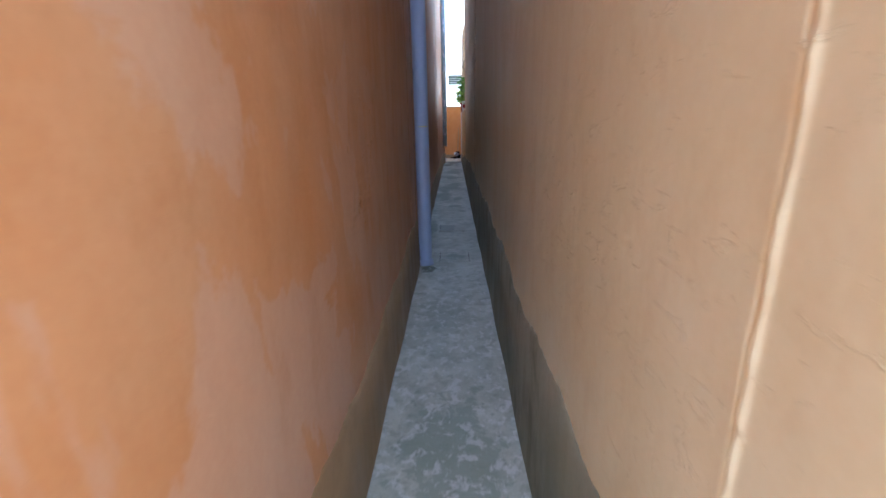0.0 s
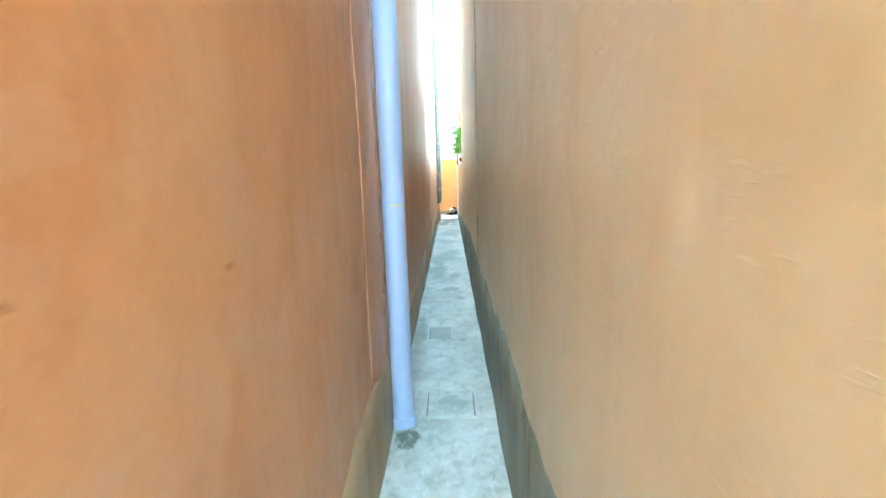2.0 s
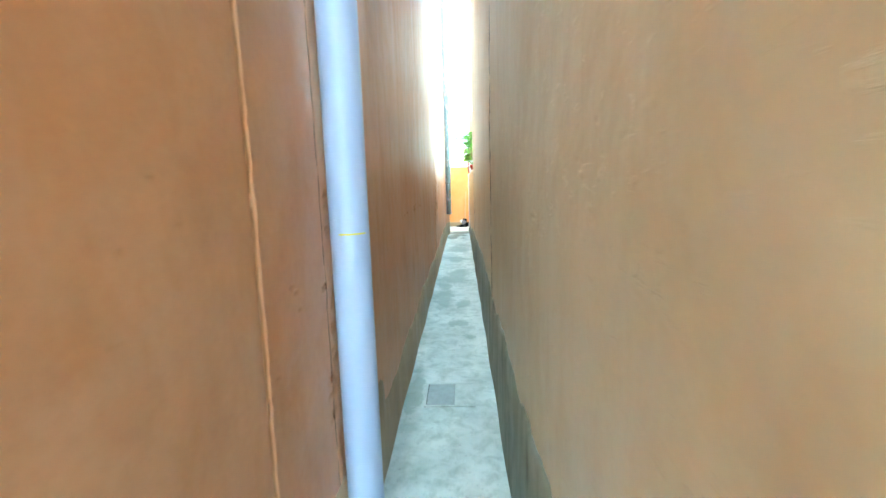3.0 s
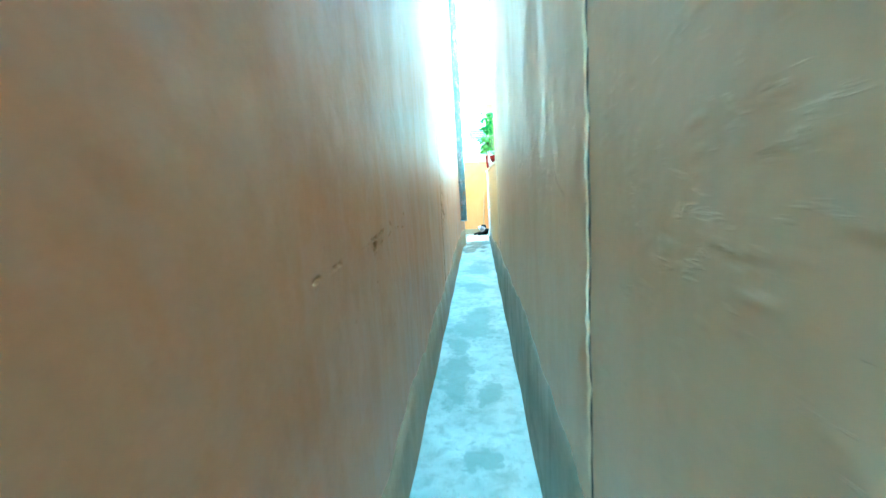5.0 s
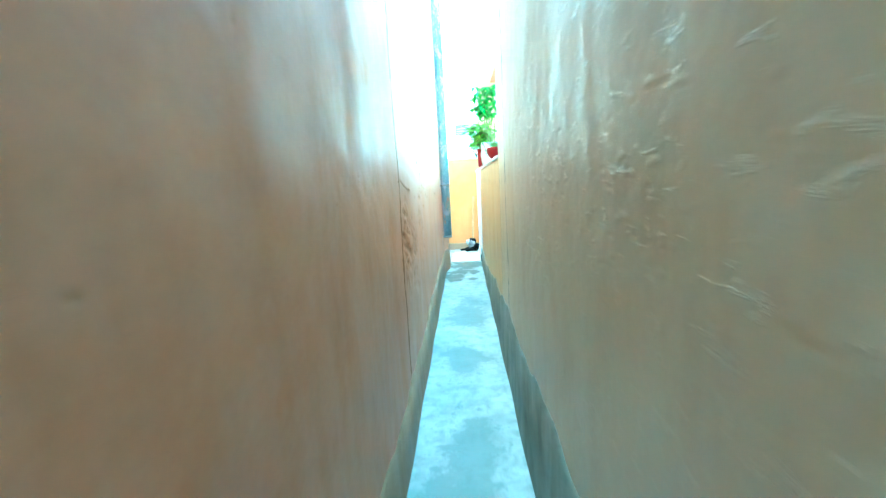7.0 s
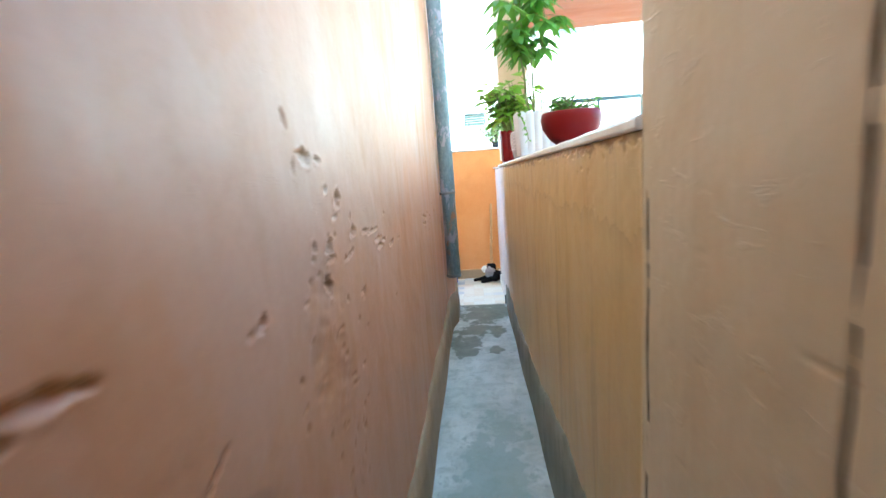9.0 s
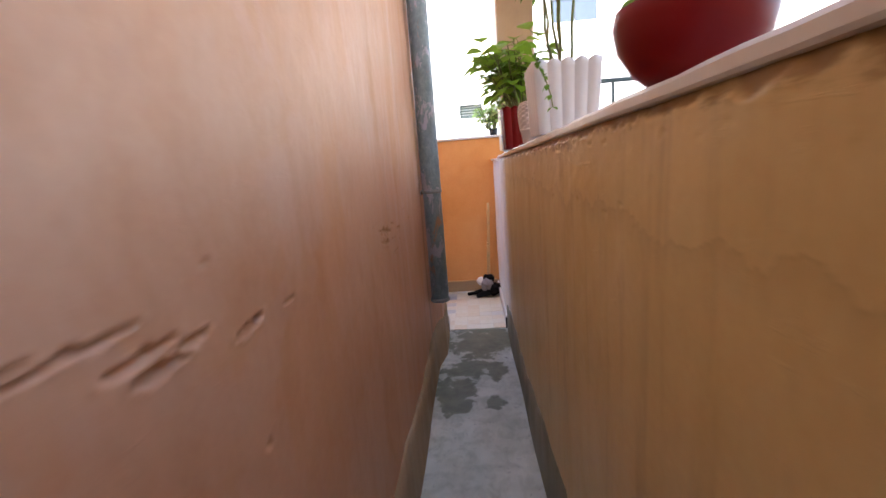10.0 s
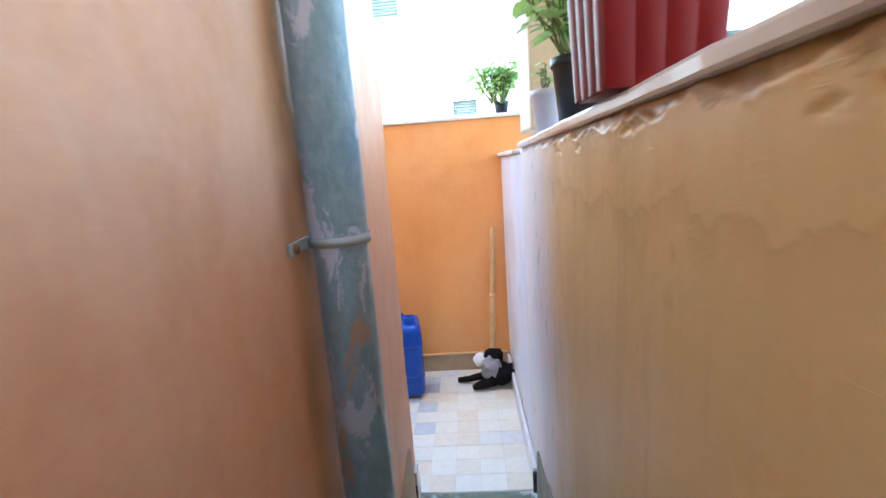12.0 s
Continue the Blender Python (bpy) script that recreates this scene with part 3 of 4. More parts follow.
# crescents of plaster that the trowel left standing
SLIVERS_R = []
for _ in range(420):
    sy, sz = rng.choice((rng.uniform(2.2, 9.0), rng.gauss(5.3, 0.4), rng.gauss(4.2, 0.3), rng.gauss(7.2, 0.5))), rng.gauss(1.22, 0.15)
    sl = rng.uniform(0.018, 0.055)
    SLIVERS_R.append((sy, sz, sy + sl, sz + rng.uniform(-0.35, 0.15) * sl, rng.uniform(0.004, 0.007), rng.choice((-1, -1, 1)) * rng.uniform(0.0010, 0.0020)))


HOOK = ((5.47, 1.52), (5.474, 1.41), (5.481, 1.375), (5.473, 1.34), (5.45, 1.313), (5.418, 1.288), (5.386, 1.275), (5.30, 1.25))


def spoil_right(yy, zz):
    """Shallow knocks, and a brown hooked run of dirty water."""
    near = np.full(yy.shape, 9.0)
    for (ya, za), (yb, zb) in zip(HOOK, HOOK[1:]):
        dy, dz = yb - ya, zb - za
        k = np.clip(((yy - ya) * dy + (zz - za) * dz) / (dy * dy + dz * dz), 0, 1)
        near = np.minimum(near, np.hypot(yy - ya - k * dy, zz - za - k * dz))
    run = np.clip(1.3 - near / 0.0075, 0, 1) * np.clip(0.62 + 0.5 * fbm(yy, zz, 30, 91), 0.15, 1)
    return 0.3 * chips(yy, zz, SPOTS_R) - 0.0072 * run


rng2 = random.Random(11)
SPOTS_P = []
for _ in range(60):
    y = rng2.uniform(9.4, 13.0)
    SPOTS_P.append((y, sill_under(y) - abs(rng2.gauss(0.02, 0.02)) - 0.004, rng2.uniform(0.006, 0.016), rng2.uniform(0.006, 0.016), rng2.uniform(0.001, 0.003)))
for _ in range(60):
    SPOTS_P.append((rng2.uniform(9.4, 12.9), rng2.uniform(0.6, 1.3), rng2.uniform(0.005, 0.014), rng2.uniform(0.005, 0.012), rng2.uniform(0.001, 0.003)))


def relief_parapet(yy, zz):
    out = 0.005 * fbm(yy, zz, 2.4, 23) + 0.002 * fbm(yy, zz, 9, 24) + 0.001 * fbm(yy, zz, 28, 25)
    out += chips(yy, zz, SPOTS_P) + flaked(yy, zz)
    return out


def flaked(yy, zz):
    """Paint and skim lost in a ragged strip under the sill."""
    under = 1.408 - 0.0195 * (yy - 9.8) - zz
    deep = 0.014 + 0.012 * np.clip(fbm(yy, 0 * zz + 0.7, 7, 41), -0.6, 1) + 0.014 * fbm(yy, 0 * zz + 0.4, 38, 42) + 0.010 * fbm(yy, zz, 110, 43)
    gone = np.clip((deep - under) / 0.004, 0, 1)
    rim = np.exp(-((deep - under + 0.004) / 0.004) ** 2)
    return -0.0062 * gone * (0.8 + 0.3 * fbm(yy, zz, 60, 44)) + 0.0012 * rim




def stained_parapet():
    m = M_OCHRE.copy()
    m.name = "stained_skylit_ochre_plaster"
    nt = m.node_tree
    b = nt.nodes["Principled BSDF"]
    old = b.inputs["Base Color"].links[0].from_socket
    pos = nt.nodes.new("ShaderNodeNewGeometry").outputs["Position"]
    sep = nt.nodes.new("ShaderNodeSeparateXYZ")
    nt.links.new(pos, sep.inputs[0])
    drop = math_node(nt, "ADD", math_node(nt, "SUBTRACT", sep.outputs[2], 1.40), math_node(nt, "MULTIPLY", math_node(nt, "SUBTRACT", sep.outputs[1], 10.2), 0.0195))
    n = noise_node(nt, mapped(nt, (1, 1.0, 1.5)), 13.0, 6, 0.68, 0.5)
    edge = math_node(nt, "ADD", math_node(nt, "MULTIPLY", drop, 15.0), math_node(nt, "MULTIPLY", n, 1.9))
    c = mix(nt, math_node(nt, "MULTIPLY", ramp(nt, edge, [(0.62, (0, 0, 0)), (0.78, (1, 1, 1))]), 0.75), old, (0.34, 0.19, 0.06))
    # an old damp tide mark a hand below the sill, with drips
    wavy = noise_node(nt, mapped(nt, (1, 1.0, 0.15), (2, 9, 4)), 6.5, 5, 0.65, 0.2)
    level = math_node(nt, "ADD", math_node(nt, "SUBTRACT", sep.outputs[2], 1.245), math_node(nt, "MULTIPLY", math_node(nt, "SUBTRACT", 0.5, wavy), 0.20))
    tide = ramp(nt, math_node(nt, "ADD", math_node(nt, "MULTIPLY", level, 8.0), 0.5), [(0.16, (0, 0, 0)), (0.49, (0.55, 0.55, 0.55)), (0.515, (1, 1, 1)), (0.535, (0, 0, 0))])
    c = mix(nt, math_node(nt, "MULTIPLY", tide, 0.34), c, (0.38, 0.24, 0.10))
    drips = noise_node(nt, mapped(nt, (1, 9.0, 0.5), (3, 3, 8)), 2.6, 5, 0.6)
    c = mix(nt, math_node(nt, "MULTIPLY", ramp(nt, drips, [(0.56, (0, 0, 0)), (0.68, (1, 1, 1))]), 0.22), c, (0.36, 0.24, 0.11))
    # skylight on the end that stands in the open, painted in as pale colour
    skylit_end = math_node(nt, "ADD", math_node(nt, "MULTIPLY", math_node(nt, "SUBTRACT", sep.outputs[1], 12.45), 1.6), math_node(nt, "SUBTRACT", noise_node(nt, mapped(nt, (1, 1.2, 0.7), (4, 4, 4)), 4.0, 6, 0.65, 0.3), 0.1))
    c = mix(nt, math_node(nt, "MULTIPLY", ramp(nt, skylit_end, [(0.35, (0, 0, 0)), (0.75, (1, 1, 1))]), 0.72), c, (0.76, 0.74, 0.73))
    scuffs = noise_node(nt, mapped(nt, (1, 5.0, 1.2), (1, 6, 2)), 5.0, 5, 0.7, 0.4)
    c = mix(nt, math_node(nt, "MULTIPLY", math_node(nt, "MULTIPLY", ramp(nt, scuffs, [(0.60, (0, 0, 0)), (0.64, (1, 1, 1))]), ramp(nt, skylit_end, [(0.35, (0, 0, 0)), (0.75, (1, 1, 1))])), 0.55), c, (0.30, 0.27, 0.24))
    nt.links.new(c, b.inputs["Base Color"])
    return m


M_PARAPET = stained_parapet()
wall_left = wall_sheet("wall_left", x_left, -1, np.concatenate([spread(Y_START, 0.79, 0.02), spread(0.8, Y_STEP, 0.0052, CRACKS_L)]), {"frac": Z_TALL, "top": lambda y: TOP}, relief_left, 0.24, M_LEFT, lambda y, z: spoil_left(y, z) + grime_and_shade(y, z))
tagged(wall_left, "salmon painted plaster wall, chipped and scratched", "wall", kind="structure")
wall_right = wall_sheet("wall_right", x_right, 1, spread(Y_START, Y_JAMB, 0.0085, CRACKS_R), {"frac": Z_TALL, "top": lambda y: TOP_R}, relief_right, 0.24, M_RIGHT, spoil_right)
tagged(wall_right, "ochre painted plaster wall with trowel marks", "wall", kind="structure")
Z_LOW = np.concatenate([np.arange(0, 0.6, 0.06), np.arange(0.6, 1.24, 0.0125), np.arange(1.24, 1.401, 0.0035)])
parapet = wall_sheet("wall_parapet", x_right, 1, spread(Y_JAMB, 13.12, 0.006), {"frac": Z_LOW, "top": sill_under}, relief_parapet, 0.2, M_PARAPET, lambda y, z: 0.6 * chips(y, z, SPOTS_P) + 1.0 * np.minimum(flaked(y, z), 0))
tagged(parapet, "low ochre plaster parapet flaking under its sill", "wall", kind="structure")


def relief_end(yy, zz):
    return 0.004 * fbm(yy, zz, 2.4, 23) + 0.002 * fbm(yy, zz, 9, 24)


parapet_end = wall_sheet("wall_parapet_end", lambda y: x_right(y) + 0.004, 1, spread(13.12, Y_END, 0.03), {"frac": Z_LOW, "top": lambda y: 1.322}, relief_end, 0.2, M_PALE, lambda y, z: 0 * y)
tagged(parapet_end, "end of the low wall, coloured pale for the skylight on it", "wall", kind="structure")


def skirt(name, face, sign, y0, y1, height, seed, material, label):
    """A cement band at the wall's foot with an uneven upper edge."""
    ys = np.arange(y0, y1 + 0.001, 0.03)
    r = np.random.RandomState(seed)
    ph = r.uniform(0, 6.28, 6)
    hs = np.array([height(y) for y in ys]) + 0.02 * np.sin(1.7 * ys + ph[0]) + 0.018 * np.sin(5.3 * ys + ph[1]) + 0.010 * np.sin(17 * ys + ph[2]) + r.uniform(-0.006, 0.006, len(ys))
    bm = bmesh.new()
    rows = []
    for y, h in zip(ys, hs):
        f = face(y) - sign * 0.004
        bulge = 0.003 * math.sin(6 * y + ph[3])
        rows.append([bm.verts.new((f - sign * (0.012 + bulge), y, 0.0)), bm.verts.new((f - sign * (0.009 + bulge), y, h * 0.5)),
                     bm.verts.new((f - sign * (0.007 + bulge), y, h - 0.012)), bm.verts.new((f + sign * 0.02, y, h + 0.004)),
                     bm.verts.new((f + sign * 0.02, y, 0.0))])
    for a, b in zip(rows, rows[1:]):
        for k in range(4):
            bm.faces.new((a[k], b[k], b[k + 1], a[k + 1]))
    bm.faces.new(rows[0])
    bm.faces.new(rows[-1][::-1])
    bmesh.ops.recalc_face_normals(bm, faces=bm.faces[:])
    ob = link_mesh(name, bm, material, smooth=True)
    return tagged(ob, label, "skirting", kind="structure")




def dirt_line(face, sign, at, z0, z1, seed, width, material, label, flat=1.0):
    """Dirt packed in a crack: a thin uneven vertical strand, broken here and there."""
    r = random.Random(seed)
    bm = bmesh.new()
    z = z0
    while z < z1:
        run = min(r.uniform(0.12, 0.5), z1 - z)
        n = max(2, int(run / 0.03))
        pts, rad = [], []
        for k in range(n + 1):
            q = z + run * k / n
            w = 0.0015 * math.sin(5.1 * q + seed) + 0.001 * math.sin(23 * q + 2 * seed)
            bulge = float((sway_left if sign < 0 else sway_right)(np.array(at), np.array(q)))
            pts.append((face(at) - sign * bulge + sign * 0.0015, at + w + r.uniform(-0.0012, 0.0012), q))
            rad.append(width * r.uniform(0.55, 1.15) * (0.3 if k in (0, n) else 1))
        first = len(bm.verts)
        tube(bm, pts, rad, 6)
        bm.verts.ensure_lookup_table()
        for i, v in enumerate(bm.verts[first:]):
            mid = pts[i // 6][0]
            v.co.x = mid + (v.co.x - mid) * flat
        z += run + r.uniform(0.0, 0.03)
    return tagged(link_mesh("wall_crack", bm, material), label, "crack", kind="structure")


dirt_line(x_right, 1, 8.9, 0.3, 3.0, 6, 0.0028, M_DARK, "dark dirt-filled crack down the ochre wall")
dirt_line(x_right, 1, 9.3, 0.42, 1.31, 7, 0.0018, M_DARK, "dark dirt-filled crack beside the parapet")
dirt_line(x_right, 1, 5.042, 0.5, 3.0, 5, 0.0042, M_DARK, "dark open crack beside a pale plaster ridge")
dirt_line(x_left, -1, 8.41, 0.3, 3.2, 2, 0.013, M_BROWN, "wide brown filled crack down the salmon wall", 0.35)
dirt_line(x_left, -1, 2.853, 0.42, 3.2, 1, 0.0065, M_BROWN, "brown crack beside a plaster ridge", 0.45)
dirt_line(x_left, -1, 3.275, 0.3, 3.0, 4, 0.0024, M_RUST, "thin brown crack behind the downpipe")

skirt("baseboard_right", x_right, 1, Y_START, 12.95, lambda y: 0.57 if y < 6 else (0.57 - 0.03 * (y - 6) if y < 9.4 else 0.44 - 0.1 * min(y - 9.4, 2.0)), 1, M_SKIRT_R, "damp grey cement skirting with an uneven top edge")
skirt("baseboard_left", x_left, -1, Y_START, 12.9, lambda y: 0.42 if y < 4 else 0.30, 2, M_SKIRT_L, "dirty ochre cement skirting with an uneven top edge")

# house bodies behind both walls keep the sky out
bm = box(bmesh.new(), -5.0, -0.56, Y_START, Y_STEP, 0.0, TOP)
tagged(link_mesh("wall_house_left", bm, M_LEFT), "plain body of the house beside the passage", "house", kind="structure")
bm = box(bmesh.new(), 0.58, 6.0, Y_START, Y_JAMB - 0.02, 0.0, TOP_R)
tagged(link_mesh("wall_house_right", bm, M_RIGHT), "plain body of the house with the veranda", "house", kind="structure")
# ---- floor ----


def floor_sheet():
    ys = np.concatenate([np.arange(-3.0, Y_STEP, 0.04), [Y_STEP]])
    xs = np.linspace(-0.36, 0.36, 25)
    yy, xx = np.meshgrid(ys, xs, indexing="ij")
    zz = 0.004 * fbm(yy, xx * 3, 3.0, 31) + 0.0015 * fbm(yy, xx * 3, 14, 32) - 0.003
    n, k = yy.shape
    verts = np.stack([xx, yy, zz], -1).reshape(-1, 3).tolist()
    idx = np.arange(n * k).reshape(n, k)
    a, b, c, d = idx[:-1, :-1].ravel(), idx[:-1, 1:].ravel(), idx[1:, 1:].ravel(), idx[1:, :-1].ravel()
    faces = np.stack([a, b, c, d], -1).tolist()
    low = len(verts)
    verts += [(-0.36, Y_STEP, -0.12), (0.36, Y_STEP, -0.12)]
    faces.append([int(i) for i in idx[-1]] + [low + 1, low])
    me = bpy.data.meshes.new("floor")
    me.from_pydata(verts, [], faces)
    me.materials.append(M_CONC)
    for p in me.polygons:
        p.use_smooth = True
    return tagged(new("floor", me), "stained pale cement floor of the narrow passage", "floor", kind="structure")


floor_sheet()


M_LID = simple("wet_grey_cement", (0.34, 0.36, 0.32), 0.45, 0, 0.3, 22, 0.3)


def hatch(x0, x1, y0, y1, label, lid, share=1.0):
    """A cement-filled inspection cover with an open joint round it."""
    m = pose((x0 + x1) / 2, (y0 + y1) / 2, 0.004)
    h = empty("inspection_cover", m, label, "cover", "covers in the floor")
    w, d = (x1 - x0) / 2, (y1 - y0) / 2
    bm = bmesh.new()
    for sx0, sx1, sy0, sy1 in ((-w, w, d - 0.012, d), (-w, w, -d, -d + 0.012), (-w, -w + 0.012, -d + 0.012, d - 0.012), (w - 0.012, w, -d + 0.012, d - 0.012)):
        box(bm, sx0, sx1, sy0, sy1, -0.02, 0.0025, 0.001)
    part("frame", bm, M_CONC, h)
    cut = -w + 0.0165 + share * (2 * w - 0.033)
    bm = box(bmesh.new(), -w + 0.0165, cut, -d + 0.0165, d - 0.0165, -0.02, 0.003, 0.003)
    part("lid", bm, lid, h)
    if share < 1:
        bm = box(bmesh.new(), cut + 0.001, w - 0.002, -d + 0.0165, d - 0.0165, -0.02, 0.004, 0.003)
        part("mortar", bm, M_CONC, h, "pale mortar smeared over the cover")
    bm = box(bmesh.new(), -w + 0.012, w - 0.012, -d + 0.012, d - 0.012, -0.02, -0.0005)
    part("joint", bm, M_DARK, h, "dirt-filled joint")
    return h


hatch(-0.115, 0.185, 3.37, 3.67, "square cement inspection cover with damp centre in the floor", M_CONC)
hatch(-0.148, 0.163, 4.53, 4.83, "square grey inspection cover with dark joint in the floor", M_LID, 0.6)

# ---- white downpipe ----


def downpipe_white():
    x, y, r = -0.226, 3.335, 0.058
    p = empty("downpipe", pose(x, y, 0.0), "pale blue-white plastic downpipe standing on the cement floor", "pipe", "downpipes")
    part("pipe", revolve([(r, 0.0), (r, TOP - 0.1), (r - 0.004, TOP - 0.1), (r - 0.004, 0.02)], 40), M_PVC, p, smooth=True)
    part("collar", revolve([(r, 0.045), (r + 0.008, 0.042), (r + 0.010, 0.02), (r + 0.014, 0.0)], 40), M_PVC, p, "grubby socket at the foot", True)
    bm = revolve([(r + 0.0008, 1.205), (r + 0.0008, 1.21)], 40)
    bmesh.ops.delete(bm, geom=[v for v in bm.verts if v.co.y > -0.02 or v.co.x < -0.02], context="VERTS")
    part("paint_mark", bm, M_YELLOW, p, "short yellow paint line")
    return p


downpipe_white()


def downpipe_grey():
    x, y, r = -0.190, 12.24, 0.0545
    p = empty("downpipe", pose(x, y, 0.49), "old grey metal downpipe with flaking paint, ending above the floor", "pipe", "downpipes")
    part("pipe", revolve([(r - 0.004, 0.04), (r - 0.004, 0.0), (r, 0.0), (r, 0.685), (r + 0.003, 0.69), (r + 0.003, 5.3), (r - 0.003, 5.3)], 40, wobble=0.006), M_GREY_PIPE, p, smooth=True)
    part("rim", revolve([(r, 0.022), (r + 0.006, 0.018), (r + 0.007, 0.004), (r + 0.001, -0.002), (r - 0.006, 0.0)], 40), M_PIPE_RIM, p, "rolled zinc rim", True)
    clamp = part("clamp", revolve([(r + 0.004, 0.681), (r + 0.006, 0.681), (r + 0.006, 0.70), (r + 0.004, 0.70)], 40), M_STEEL, p, "galvanised strap", True)
    bm = box(bmesh.new(), -0.061, -0.056, -0.115, -0.01, 0.679, 0.702, 0.001)
    part("lug", bm, M_STEEL, clamp)
    bm = revolve([(0.009, 0.0), (0.009, 0.006), (0.004, 0.009)], 8, True)
    bmesh.ops.rotate(bm, verts=bm.verts[:], cent=(0, 0, 0), matrix=Matrix.Rotation(radians(90), 3, "Y"))
    bmesh.ops.translate(bm, verts=bm.verts[:], vec=(-0.056, -0.095, 0.69))
    part("bolt", bm, M_RUST, clamp, "rusty bolt")
    return p


downpipe_grey()

# ---- sill, veranda ----


def sill():
    bm = bmesh.new()
    n = 60
    rows = []
    for i in range(n + 1):
        y = Y_JAMB + (13.10 - Y_JAMB) * i / n
        z = sill_under(y)
        f = x_right(y) - 0.011 + 0.002 * math.sin(9 * y) + 0.0012 * math.sin(41 * y)
        t = 0.022 + 0.001 * math.sin(23 * y)
        rows.append([bm.verts.new(c) for c in ((f + 0.003, y, z), (f, y, z + 0.004), (f, y, z + t - 0.006), (f + 0.005, y, z + t), (f + 0.30, y, z + t), (f + 0.30, y, z))])
    for a, b in zip(rows, rows[1:]):
        for k in range(6):
            bm.faces.new((a[k], a[(k + 1) % 6], b[(k + 1) % 6], b[k]))
    bm.faces.new(rows[0][::-1])
    bm.faces.new(rows[-1])
    bmesh.ops.recalc_face_normals(bm, faces=bm.faces[:])
    return tagged(link_mesh("sill", bm, M_MARBLE), "worn white marble sill slab on the parapet", "sill", kind="structure")


sill()


def sill_top(y):
    return sill_under(y) + 0.0225


bm = box(bmesh.new(), 0.302, 0.57, 13.0, 13.28, 1.40, 2.75, 0.012)
tagged(link_mesh("column", bm, M_CREAM), "cream painted plaster column of the veranda", "column", kind="structure")
bm = box(bmesh.new(), 0.30, 0.49, 11.15, 13.3, 2.56, 3.3, 0.01)
tagged(link_mesh("veranda_beam", bm, M_CREAM), "cream plaster beam over the veranda edge", "wall", kind="structure")
bm = box(bmesh.new(), 0.49, 3.0, 11.15, 13.2, 2.57, 2.8, 0.006)
tagged(link_mesh("ceiling_veranda", bm, M_CEIL), "orange painted veranda ceiling", "ceiling", kind="structure")
bm = box(bmesh.new(), 0.5, 4.2, Y_JAMB, 13.2, 0.0, 0.45)
tagged(link_mesh("floor_veranda", bm, M_VERANDA), "raised cement floor of the veranda", "floor", kind="structure")

# ---- the yard at the end ----
bm = box(bmesh.new(), -3.0, 0.62, Y_END, Y_END + 0.2, 0.0, 1.55, 0.006)
tagged(link_mesh("wall_end", bm, M_ORANGE), "bright orange plaster wall closing the small yard", "wall", kind="structure")
bm = box(bmesh.new(), -3.0, 0.64, Y_END - 0.015, Y_END + 0.22, 1.55, 1.572, 0.004)
tagged(link_mesh("wall_end_coping", bm, M_WHITE), "thin pale coping on the orange wall", "coping", kind="structure")
bm = box(bmesh.new(), -3.0, 0.284, Y_END - 0.018, Y_END - 0.001, 0.0, 0.105, 0.003)
tagged(link_mesh("baseboard_end", bm, M_SKIRT_L), "brown tile skirting below the orange wall", "skirting", kind="structure")
bm = box(bmesh.new(), 0.262, 0.278, Y_STEP, Y_END - 0.02, 0.0, 0.10, 0.003)
tagged(link_mesh("baseboard_yard", bm, M_MARBLE), "pale tile skirting along the low wall", "skirting", kind="structure")
bm = box(bmesh.new(), -0.222, -0.194, Y_STEP - 0.06, Y_STEP + 0.012, 0.0, 0.14, 0.003)
tagged(link_mesh("baseboard_corner", bm, M_MARBLE), "pale tile skirting at the house corner", "skirting", kind="structure")
for cx0, cx1, cy0, cy1 in ((-0.226, -0.196, Y_STEP - 0.074, Y_STEP - 0.0605), (0.258, 0.28, Y_STEP - 0.016, Y_STEP - 0.001)):
    bm = box(bmesh.new(), cx0, cx1, cy0, cy1, 0.0, 0.088, 0.002)
    tagged(link_mesh("trim", bm, M_DARK), "dark mortar end of the tile skirting", "trim", kind="structure")
bm = box(bmesh.new(), -3.0, 0.26, Y_END - 0.022, Y_END - 0.001, 0.106, 0.116, 0.002)
tagged(link_mesh("trim_end", bm, M_WOOD), "tan grout line on the tile skirting", "trim", kind="structure")
bm = box(bmesh.new(), 0.262, 0.49, 13.285, Y_END - 0.002, 1.326, 1.344, 0.004)
tagged(link_mesh("coping", bm, M_MARBLE), "thin marble coping on the low end wall", "coping", kind="structure")
bm = box(bmesh.new(), -3.2, -3.0, Y_STEP, Y_END + 0.2, 0.0, 2.4)
tagged(link_mesh("wall_yard", bm, M_CREAM), "cream plaster wall of the small yard", "wall", kind="structure")


